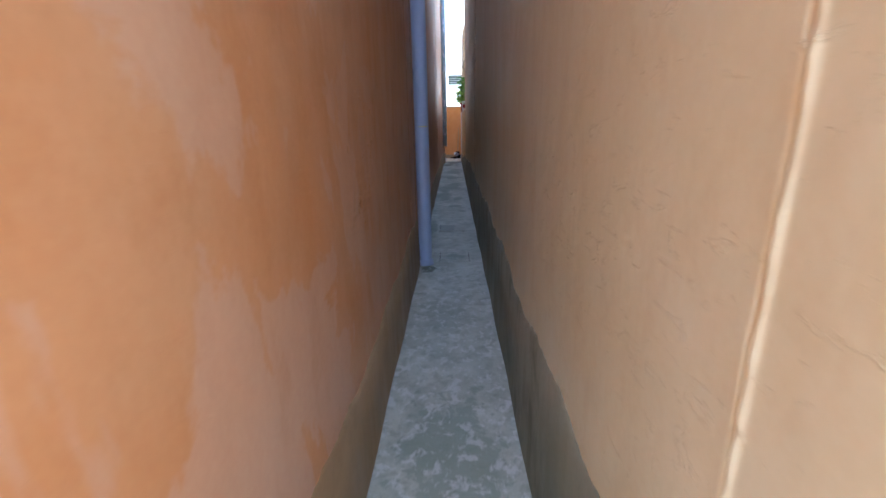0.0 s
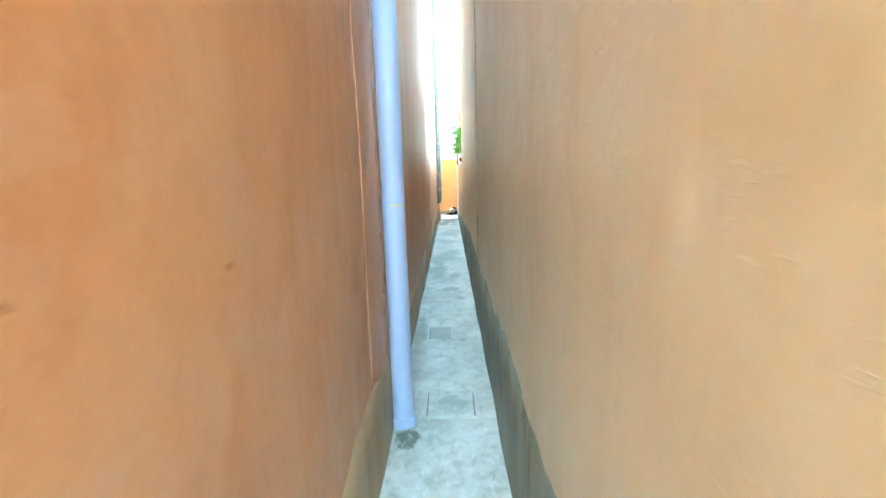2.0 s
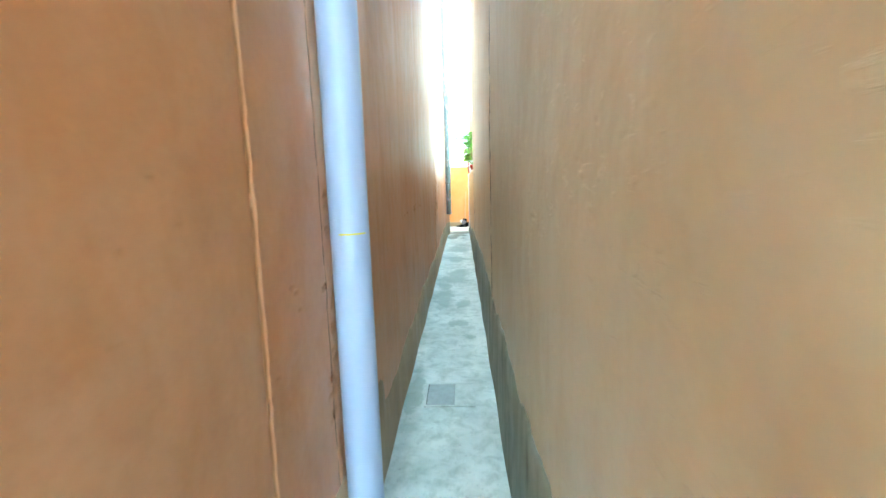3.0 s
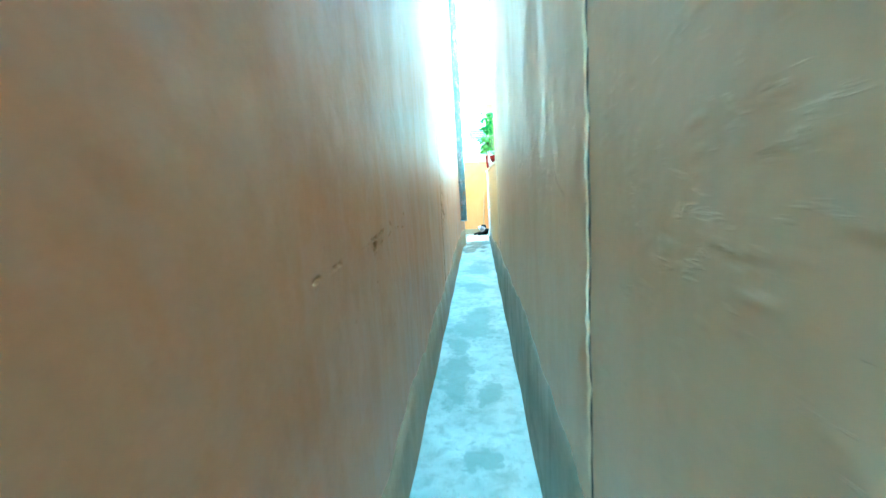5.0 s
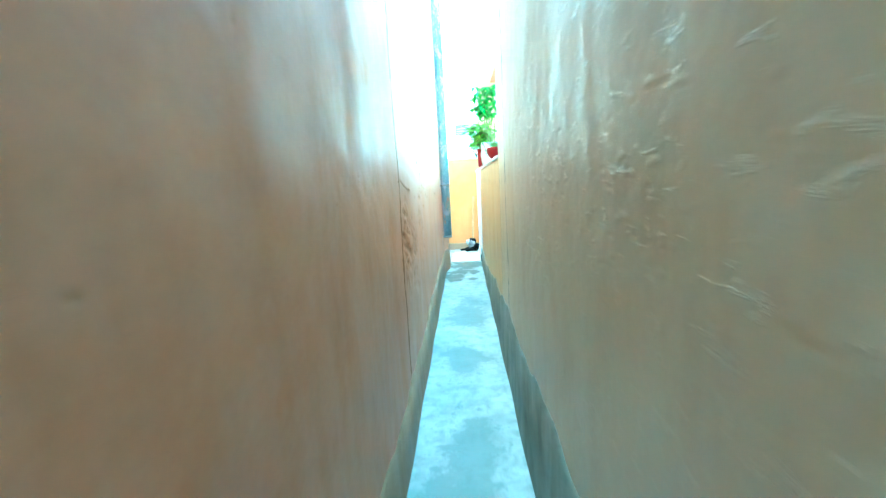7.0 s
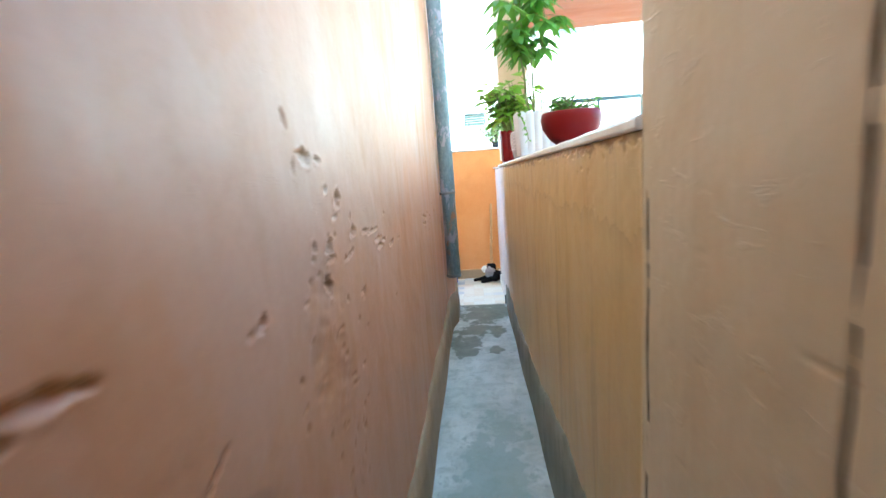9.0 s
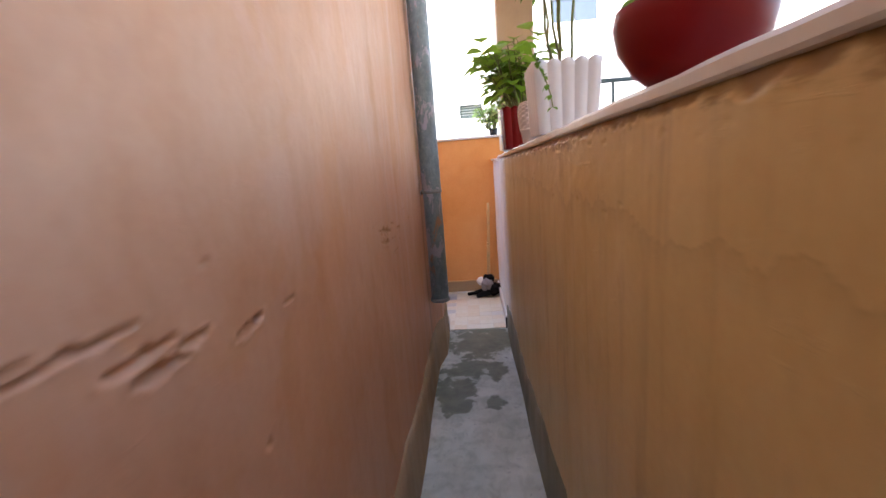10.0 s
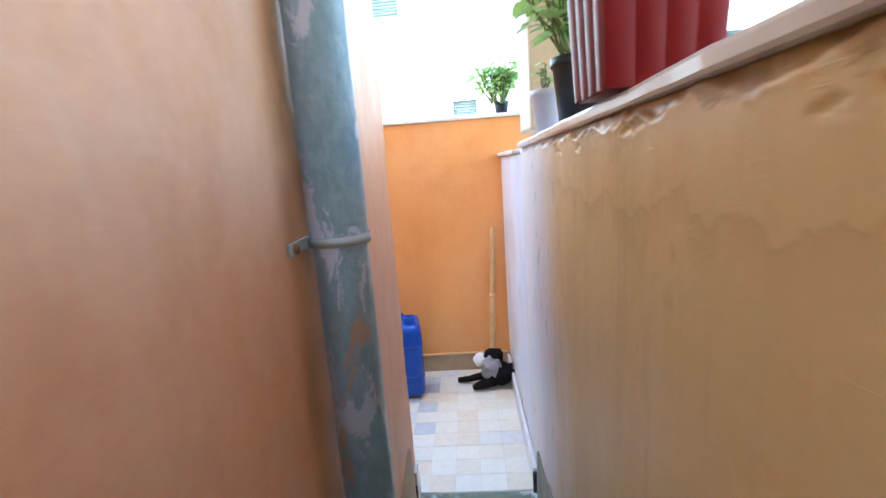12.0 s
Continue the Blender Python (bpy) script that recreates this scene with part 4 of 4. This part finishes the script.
def jerrycan():
    p = empty("jerrycan", pose(-0.392, 13.84, 0.002, 0, 0, 8), "blue plastic jerrycan standing on the tiles by the wall corner", "jerrycan")
    bm = box(bmesh.new(), -0.145, 0.145, -0.12, 0.12, 0.0, 0.44, 0.0)
    bmesh.ops.bevel(bm, geom=bm.edges[:], offset=0.045, segments=4, profile=0.5, affect="EDGES")
    part("body", bm, M_BLUE, p, smooth=True)
    bm = bmesh.new()
    tube(bm, [(-0.06, 0.0, 0.43), (-0.055, 0, 0.468), (-0.02, 0, 0.478), (0.03, 0, 0.478), (0.055, 0, 0.455), (0.06, 0, 0.43)], 0.016, 10)
    part("handle", bm, M_BLUE, p, smooth=True)
    bm = revolve([(0.034, 0.43), (0.034, 0.472), (0.03, 0.476), (0.026, 0.476), (0.026, 0.45)], 20, ribs=20, rib=0.001)
    bmesh.ops.translate(bm, verts=bm.verts[:], vec=(0.085, -0.06, 0))
    part("neck", bm, M_BLUE, p, smooth=True)
    bm = revolve([(0.028, 0.43), (0.028, 0.455)], 20, True)
    bmesh.ops.translate(bm, verts=bm.verts[:], vec=(-0.1, -0.06, 0))
    part("bung", bm, M_BLUE, p)
    for z in (0.12, 0.3):
        bm = box(bmesh.new(), -0.148, 0.148, -0.123, 0.123, z, z + 0.018, 0.0)
        bmesh.ops.bevel(bm, geom=[e for e in bm.edges if abs((e.verts[0].co - e.verts[1].co).z) > 0.01], offset=0.045, segments=4, profile=0.5, affect="EDGES")
        part("band", bm, M_BLUE, p, smooth=True)


jerrycan()


def pole():
    p = empty("wooden_pole", pose(0.165, 13.96, 0.105), "pale wooden broom pole leaning against the orange wall", "pole")
    d = Vector((0.045, 0.105, 0.81))
    bm = tube(bmesh.new(), [d * (i / 12) + Vector((0.0015 * math.sin(i), 0, 0)) for i in range(7)], [0.0165] * 7, 12)
    part("lower_shaft", bm, M_WOOD, p, smooth=True)
    bm = tube(bmesh.new(), [d * (i / 12) + Vector((0.0015 * math.sin(i), 0, 0)) for i in range(6, 13)], [0.0155] * 6 + [0.012], 12)
    part("upper_shaft", bm, M_WOOD, p, smooth=True)
    bm = tube(bmesh.new(), [d * 0.485, d * 0.515], 0.018, 12)
    part("joint", bm, M_WOOD, p, smooth=True)


pole()


def lump(radius, squash, seed, sub=4, rough=0.28):
    bm = bmesh.new()
    bmesh.ops.create_icosphere(bm, subdivisions=sub, radius=1.0)
    o = Vector((seed * 3.1, seed * 1.7, seed * 0.9))
    for v in bm.verts:
        n = noise.fractal(v.co * 1.6 + o, 1.0, 2.0, 4)
        f = noise.noise(Vector((v.co.x * 5, v.co.y * 5, v.co.z * 2)) + o)
        v.co = v.co * (1 + rough * n + 0.08 * f)
        v.co = Vector((v.co.x * radius * squash[0], v.co.y * radius * squash[1], v.co.z * radius * squash[2]))
    return bm


def rags():
    p = empty("rag_heap", pose(0.165, 13.86, 0.004), "heap of black, grey and white rags below the pole", "rags")

    def put(name, bm, mat, off, label, rz=0.0):
        bmesh.ops.rotate(bm, verts=bm.verts[:], cent=(0, 0, 0), matrix=Matrix.Rotation(radians(rz), 3, "Z"))
        low = min(v.co.z for v in bm.verts)
        bmesh.ops.translate(bm, verts=bm.verts[:], vec=(off[0], off[1], off[2] - (low if off[2] == 0 else 0)))
        part(name, bm, mat, p, label, True)

    put("black_rag", lump(0.085, (1.05, 0.8, 0.75), 1), M_CLOTH_K, (0.035, 0.0, 0.0), "crumpled black cloth")
    put("grey_rag", lump(0.06, (0.95, 0.8, 1.1), 2), M_CLOTH_G, (-0.015, -0.02, 0.115), "crumpled grey cloth", 20)
    put("black_rag", lump(0.05, (1.1, 0.8, 0.9), 3), M_CLOTH_K, (-0.0, 0.02, 0.175), "crumpled black cloth")
    put("white_rag", lump(0.042, (1.0, 0.9, 1.0), 4, rough=0.15), M_CLOTH_W, (-0.075, 0.03, 0.15), "wad of white cloth")
    bm = tube(bmesh.new(), [(-0.02, 0.0, 0.075), (-0.08, 0.02, 0.05), (-0.15, 0.04, 0.025), (-0.215, 0.055, 0.015)], [0.026, 0.023, 0.019, 0.016], 10)
    part("black_sleeve", bm, M_CLOTH_K, p, "black sleeve trailing on the tiles", True)
    bm = tube(bmesh.new(), [(0.0, -0.03, 0.045), (-0.06, -0.045, 0.035), (-0.11, -0.05, 0.022), (-0.13, -0.05, 0.015)], [0.035, 0.03, 0.022, 0.014], 10)
    part("black_sleeve", bm, M_CLOTH_K, p, "black sleeve trailing on the tiles", True)


rags()

# ---- planters on the sill ----


def scalloped_planter(name, x0, y0, w, d, h, n, material, label):
    """A square planter of upright half-round slats with a scalloped top, wider above."""
    cx, cy = x0 + w / 2, y0 + d / 2
    p = empty(name, pose(cx, cy, sill_top(cy - d / 2) + 0.002), label, "planter", "planters on the sill")
    flare = 1.14

    def slat(a, b):
        # one upright slat between the foot points a and b, bulging outwards
        bm = bmesh.new()
        a, b = Vector(a), Vector(b)
        out = Vector((b - a)).cross(Vector((0, 0, 1))).normalized()
        rows = []
        for k in range(10):
            f = k / 9
            s = 1 + (flare - 1) * f
            row = []
            for i in range(7):
                u = i / 6
                q = a.lerp(b, u) * s
                zz = h * f
                if k == 9:
                    zz = h * (0.955 + 0.05 * math.sin(math.pi * u))
                row.append(bm.verts.new(Vector((q.x, q.y, zz)) + out * (0.0045 * math.sin(math.pi * u))))
            rows.append(row)
        inner = [[bm.verts.new(v.co - out * 0.010) for v in r] for r in (rows[0], rows[-1])]
        for r0, r1 in zip(rows, rows[1:]):
            for i in range(6):
                bm.faces.new((r0[i], r0[i + 1], r1[i + 1], r1[i]))
        for i in range(6):
            bm.faces.new((rows[-1][i], rows[-1][i + 1], inner[1][i + 1], inner[1][i]))
            bm.faces.new((inner[0][i], inner[1][i], inner[1][i + 1], inner[0][i + 1]))
        bmesh.ops.recalc_face_normals(bm, faces=bm.faces[:])
        part("slat", bm, material, p, smooth=True)

    hw, hd = w / 2 / flare, d / 2 / flare
    corners = [(-hw, -hd, 0), (hw, -hd, 0), (hw, hd, 0), (-hw, hd, 0)]
    for k in range(4):
        a, b = Vector(corners[k]), Vector(corners[(k + 1) % 4])
        for i in range(n):
            slat(a.lerp(b, i / n), a.lerp(b, (i + 1) / n))
    bm = box(bmesh.new(), -hw + 0.004, hw - 0.004, -hd + 0.004, hd - 0.004, 0.0, 0.012)
    part("base", bm, material, p)
    bm = box(bmesh.new(), -hw, hw, -hd, hd, h * 0.72, h * 0.8)
    part("soil", bm, M_SOIL, p, "dark potting soil")
    return p


scalloped_planter("planter", 0.256, 10.9, 0.20, 0.21, 0.212, 5, M_WPLAST, "white plastic planter of scalloped slats on the marble sill")
scalloped_planter("planter", 0.243, 11.97, 0.165, 0.19, 0.22, 4, M_RED, "dark red plastic planter of scalloped slats on the marble sill")


def round_pot(name, x, y, profile, material, label, ribs=0, rib=0.0, soil=None, seg=40):
    p = empty(name, pose(x, y, sill_top(y) + 0.002), label, "pot", "pots on the sill")
    part("body", revolve(profile, seg, ribs=ribs, rib=rib), material, p, smooth=True)
    if soil:
        part("soil", revolve([(0.0005, soil[1] + 0.004), (soil[0], soil[1])], 20), M_SOIL, p, "dark potting soil")
    return p


round_pot("bowl_pot", 0.352, 10.13, [(0.0005, 0.0), (0.048, 0.0), (0.072, 0.02), (0.092, 0.052), (0.098, 0.082), (0.094, 0.102), (0.089, 0.104), (0.084, 0.098), (0.075, 0.07)],
          M_RED, "dark red plastic bowl planted with small green leaves on the sill", soil=(0.083, 0.088))
wv = round_pot("basket_pot", 0.345, 11.42, [(0.0005, 0.0), (0.068, 0.0), (0.075, 0.046), (0.079, 0.049), (0.079, 0.055), (0.072, 0.058)], M_WPLAST, "white plastic basket-weave pot on the sill", soil=(0.058, 0.135))


def weave():
    bm = bmesh.new()
    seg, rows = 72, 40
    rings = []
    for k in range(rows + 1):
        f = k / rows
        z = 0.054 + 0.112 * math.sin(0.5 * math.pi * f)
        r0 = (0.074 + 0.010 * math.sin(math.pi * min(1.0, 0.1 + f))) * math.sqrt(1 - (max(0.0, f - 0.55) / 0.62) ** 2)
        ring = []
        for i in range(seg):
            a = 2 * math.pi * i / seg
            r = r0 + 0.0034 * math.sin(2 * math.pi * f * 8 + (math.pi if (i // 3) % 2 else 0))
            ring.append(bm.verts.new((r * math.cos(a), r * math.sin(a), z)))
        rings.append(ring)
    inner = [bm.verts.new((0.93 * v.co.x, 0.93 * v.co.y, v.co.z)) for v in rings[-1]]
    rings.append(inner)
    rings.append([bm.verts.new((v.co.x, v.co.y, v.co.z - 0.06)) for v in inner])
    for a, b in zip(rings, rings[1:]):
        for i in range(seg):
            j = (i + 1) % seg
            bm.faces.new((a[i], a[j], b[j], b[i]))
    part("woven_side", bm, M_WPLAST, wv, "basket-weave relief", True)


weave()
POT = [(0.0005, 0.0), (0.032, 0.0), (0.044, 0.115), (0.049, 0.116), (0.050, 0.138), (0.046, 0.139), (0.042, 0.11)]
round_pot("small_pot", 0.335, 12.86, POT, M_WPLAST, "small white plastic flower pot on the end of the sill", soil=(0.043, 0.12))
round_pot("small_pot", 0.352, 11.72, [(0.0005, 0.0), (0.028, 0.0), (0.036, 0.082), (0.040, 0.083), (0.041, 0.1), (0.037, 0.101), (0.034, 0.08)], M_WPLAST, "small white plastic flower pot between larger pots", soil=(0.034, 0.085))
round_pot("black_pot", 0.384, 12.66, [(0.0005, 0.0), (0.05, 0.0), (0.066, 0.16), (0.072, 0.162), (0.072, 0.185), (0.066, 0.186), (0.062, 0.15)], M_BLACK,
          "black plastic nursery pot with a young plant", soil=(0.063, 0.165))

# ---- plants ----


def leaf(bm, at, way, normal, length, width, curl=0.25, lobes=False):
    """One leaf blade, folded along its midrib and drooping to its tip."""
    way = Vector(way).normalized()
    side = way.cross(Vector(normal)).normalized()
    up = side.cross(way).normalized()
    prof = ((0.0, 0.06), (0.2, 0.8), (0.42, 1.0), (0.68, 0.72), (0.88, 0.3), (1.0, 0.02))
    rows = []
    for f, w in prof:
        c = Vector(at) + way * (length * f) - Vector((0, 0, 1)) * (curl * length * f * f)
        ww = width * 0.5 * w
        rows.append([bm.verts.new(c - side * ww + up * ww * 0.25), bm.verts.new(c), bm.verts.new(c + side * ww + up * ww * 0.25)])
    for a, b in zip(rows, rows[1:]):
        bm.faces.new((a[0], a[1], b[1], b[0]))
        bm.faces.new((a[1], a[2], b[2], b[1]))


def leafy_plant(name, base, seed, stems, height, reach, size, n_leaf, material, label, lean=(0, 0), palmate=False, width=0.7):
    """A pot plant: thin stems, each with stalked leaves all the way up."""
    r = random.Random(seed)
    p = empty(name, pose(*base), label, "plant", "plants on the sill")

    def blade(stem, *args):
        lb = bmesh.new()
        leaf(lb, *args)
        part("leaf", lb, material, stem, smooth=True)

    for s in range(stems):
        sb = bmesh.new()
        todo = []
        a = r.uniform(0, 6.28)
        rad = reach * math.sqrt(r.random())
        tip = Vector((rad * math.cos(a) + lean[0], rad * math.sin(a) + lean[1], height * r.uniform(0.65, 1.0)))
        foot = Vector((0.25 * rad * math.cos(a), 0.25 * rad * math.sin(a), 0))
        pts = [foot.lerp(tip, k / 6) + Vector((r.uniform(-1, 1), r.uniform(-1, 1), 0)) * 0.008 - Vector((0, 0, 1)) * 0.06 * height * math.sin(math.pi * k / 6) for k in range(7)]
        tube(sb, pts, [0.005 * (1 - 0.09 * k) for k in range(7)], 6)
        for k in range(n_leaf):
            f = 0.35 + 0.65 * (k + r.random()) / n_leaf if not palmate else 0.75 + 0.25 * (k + 1) / n_leaf
            q = foot.lerp(tip, min(f, 1.0))
            b = r.uniform(0, 6.28)
            d = Vector((math.cos(b), math.sin(b), r.uniform(-0.1, 0.7))).normalized()
            stalk = size * r.uniform(0.4, 0.9)
            e = q + d * stalk
            tube(sb, [q, q + d * stalk * 0.5 + Vector((0, 0, 0.004)), e], 0.0016, 4)
            if palmate:
                for j in range(7):
                    g = b + 2 * math.pi * j / 7
                    w = Vector((math.cos(g), math.sin(g), -0.35))
                    todo.append((e, w, (0, 0, 1), size * r.uniform(0.8, 1.15), size * 0.36, 0.3))
            else:
                w = Vector((d.x, d.y, d.z - 0.35))
                todo.append((e, w, (r.uniform(-0.3, 0.3), r.uniform(-0.3, 0.3), 1), size * r.uniform(0.7, 1.25), size * width * r.uniform(0.8, 1.15), 0.18))
        stem = part("stem", sb, M_STEM, p)
        for args in todo:
            blade(stem, *args)
    return p


def on(y, up):
    return sill_top(y) + up


leafy_plant("broad_leaf_plant", (0.345, 12.065, on(11.97, 0.172)), 3, 20, 0.40, 0.18, 0.088, 10, M_LEAF, "bushy green broad-leaved plant growing in the red planter", (-0.07, -0.03), False, 0.95)
leafy_plant("umbrella_plant", (0.366, 11.005, on(10.9, 0.16)), 5, 6, 0.60, 0.13, 0.11, 5, M_LEAF_DARK, "dark green umbrella plant growing in the white planter", (0.0, -0.06), True)
leafy_plant("bowl_plant", (0.352, 10.13, on(10.13, 0.09)), 8, 16, 0.06, 0.085, 0.03, 5, M_LEAF_DARK, "low small-leaved plant growing in the red bowl")
leafy_plant("young_plant", (0.380, 12.66, on(12.66, 0.168)), 12, 10, 0.24, 0.07, 0.05, 9, M_LEAF_PALE, "young pale green plant with thin stems in the black pot", (-0.09, -0.02), False, 0.95)
leafy_plant("sprig_plant", (0.335, 12.86, on(12.86, 0.125)), 15, 3, 0.1, 0.04, 0.03, 5, M_LEAF_PALE, "small pale sprig in the white flower pot")


def creeper():
    p = empty("creeper", pose(0.30, 10.92, on(10.9, 0.19)), "thin creeper strand hanging over the white planter", "plant", "plants on the sill")
    r = random.Random(4)
    pts = [Vector((-0.02 - 0.02 * math.sin(k * 0.5), -0.035 - 0.004 * k + 0.0, 0.045 - 0.002 * k * k + 0.0)) for k in range(10)]
    stem = part("stem", tube(bmesh.new(), pts, 0.002, 5), M_STEM, p)
    for q in pts:
        for _ in range(2):
            lb = bmesh.new()
            leaf(lb, q, (r.uniform(-1, 0.4), r.uniform(-1, 0.2), r.uniform(-0.6, 0.2)), (0, 0, 1), 0.022, 0.016)
            part("leaf", lb, M_LEAF_DARK, stem)


creeper()

# the pot plant on the end wall
ep = empty("end_pot", pose(0.31, Y_END + 0.1, 1.574), "small grey pot with a trailing plant on the orange wall", "pot")
part("body", revolve([(0.0005, 0.0), (0.035, 0.0), (0.045, 0.07), (0.041, 0.07), (0.038, 0.05)], 24), M_BLACK, ep, smooth=True)
part("soil", revolve([(0.0005, 0.06), (0.04, 0.058)], 16), M_SOIL, ep)
leafy_plant("trailing_plant", (0.29, Y_END + 0.08, 1.632), 21, 26, 0.24, 0.15, 0.05, 13, M_LEAF_PALE, "pale green trailing plant in the pot on the orange wall", (-0.03, -0.03))

# ---- beyond the yard ----


def facade():
    y = 32.0
    h = empty("apartment_building", pose(0, y, 0), "sunlit white rendered building beyond the yard", "building")
    # openings: x, z, width, height, kind
    wins = [(0.28, 3.6, 1.05, 0.62, "louvre"), (-2.9, 8.0, 1.2, 0.9, "louvre"), (5.25, 7.65, 2.1, 1.1, "glass"), (-7.5, 4.2, 1.6, 1.3, "glass"), (9.5, 4.0, 1.6, 1.3, "glass"), (-7.5, 7.8, 1.6, 1.3, "glass"), (11.0, 7.65, 1.8, 1.1, "glass")]
    xs = sorted({-16.0, 18.0, *[w[0] - w[2] / 2 for w in wins], *[w[0] + w[2] / 2 for w in wins]})
    zs = sorted({0.0, 11.5, *[w[1] - w[3] / 2 for w in wins], *[w[1] + w[3] / 2 for w in wins]})
    bm = bmesh.new()
    for a, b in zip(xs, xs[1:]):
        for c, d in zip(zs, zs[1:]):
            cx, cz = (a + b) / 2, (c + d) / 2
            if any(abs(cx - w[0]) < w[2] / 2 and abs(cz - w[1]) < w[3] / 2 for w in wins):
                continue
            box(bm, a, b, 0.0, 0.25, c, d)
    bmesh.ops.remove_doubles(bm, verts=bm.verts[:], dist=0.0005)
    part("wall", bm, M_WHITE, h)
    bm = box(bmesh.new(), -16, 18, 0.26, 9.0, 0, 11.4)
    part("core", bm, M_WHITE, h)
    bm = box(bmesh.new(), -16.4, 18.4, -0.4, 9.3, 11.5, 11.8, 0.03)
    part("roof", bm, M_WHITE, h)
    for wx, wz, ww, wh, kind in wins:
        bm = bmesh.new()
        for a in ((-ww / 2, -ww / 2 + 0.06, -wh / 2, wh / 2), (ww / 2 - 0.06, ww / 2, -wh / 2, wh / 2), (-ww / 2 + 0.06, ww / 2 - 0.06, wh / 2 - 0.06, wh / 2), (-ww / 2 + 0.06, ww / 2 - 0.06, -wh / 2, -wh / 2 + 0.06)):
            box(bm, wx + a[0], wx + a[1], 0.05, 0.14, wz + a[2], wz + a[3])
        w = part("window", bm, M_LOUVRE if kind == "louvre" else M_WPLAST, h, "louvred vent" if kind == "louvre" else "window with dim glass")
        if kind == "louvre":
            n = int(wh / 0.13)
            for i in range(n):
                z = wz - wh / 2 + 0.08 + i * (wh - 0.14) / n
                bm = box(bmesh.new(), wx - ww / 2 + 0.062, wx + ww / 2 - 0.062, 0.06, 0.13, z, z + 0.05)
                part("slat", bm, M_LOUVRE, w)
        else:
            for s in (-1, 1):
                bm = box(bmesh.new(), wx + (0.02 if s > 0 else -ww / 2 + 0.062), wx + (ww / 2 - 0.062 if s > 0 else -0.02), 0.09, 0.11, wz - wh / 2 + 0.062, wz + wh / 2 - 0.062)
                part("pane", bm, M_GLASSY, w)
    return h


facade()


def street_fence():
    f = empty("fence", pose(1.2, 15.3, 0.0), "white garden wall topped by a dark metal railing", "fence")
    part("wall", box(bmesh.new(), 0, 9.0, 0, 0.2, 0.0, 1.80, 0.01), M_WHITE, f)
    part("top_rail", box(bmesh.new(), 0, 9.0, 0.08, 0.13, 2.14, 2.19, 0.005), M_RAIL, f)
    for i in range(16):
        part("post", box(bmesh.new(), 0.05 + i * 0.59, 0.08 + i * 0.59, 0.09, 0.12, 1.80, 2.14), M_RAIL, f)


street_fence()

bm = bmesh.new()
box(bm, -600, 600, -600, 600, -0.4, -0.13)
tagged(link_mesh("ground", bm, M_GROUND), "dry ground around the houses", "ground", kind="structure")

# ---- yard tiles, last ----
bm = box(bmesh.new(), -3.0, 0.30, Y_STEP + 0.001, Y_END, -0.12, -0.004)
yard = link_mesh("floor_yard", bm, M_GROUT)
tagged(yard, "small stone-print floor tiles in cream, beige and grey", "floor", kind="structure")
TW, TD = 0.108, 0.102
tb = box(bmesh.new(), -TW / 2 + 0.0008, TW / 2 - 0.0008, -TD / 2 + 0.0008, TD / 2 - 0.0008, -0.012, 0.001)
tile_mesh = bpy.data.meshes.new("tile")
tb.to_mesh(tile_mesh)
tb.free()
tile_mesh.materials.append(M_TILE)
rt = random.Random(2)
for i in range(14):
    for j in range(11):
        o = new("tile", tile_mesh)
        o.parent = yard
        o.location = (0.215 - i * TW, Y_STEP + 0.055 + j * TD, rt.uniform(-0.0008, 0.0008))
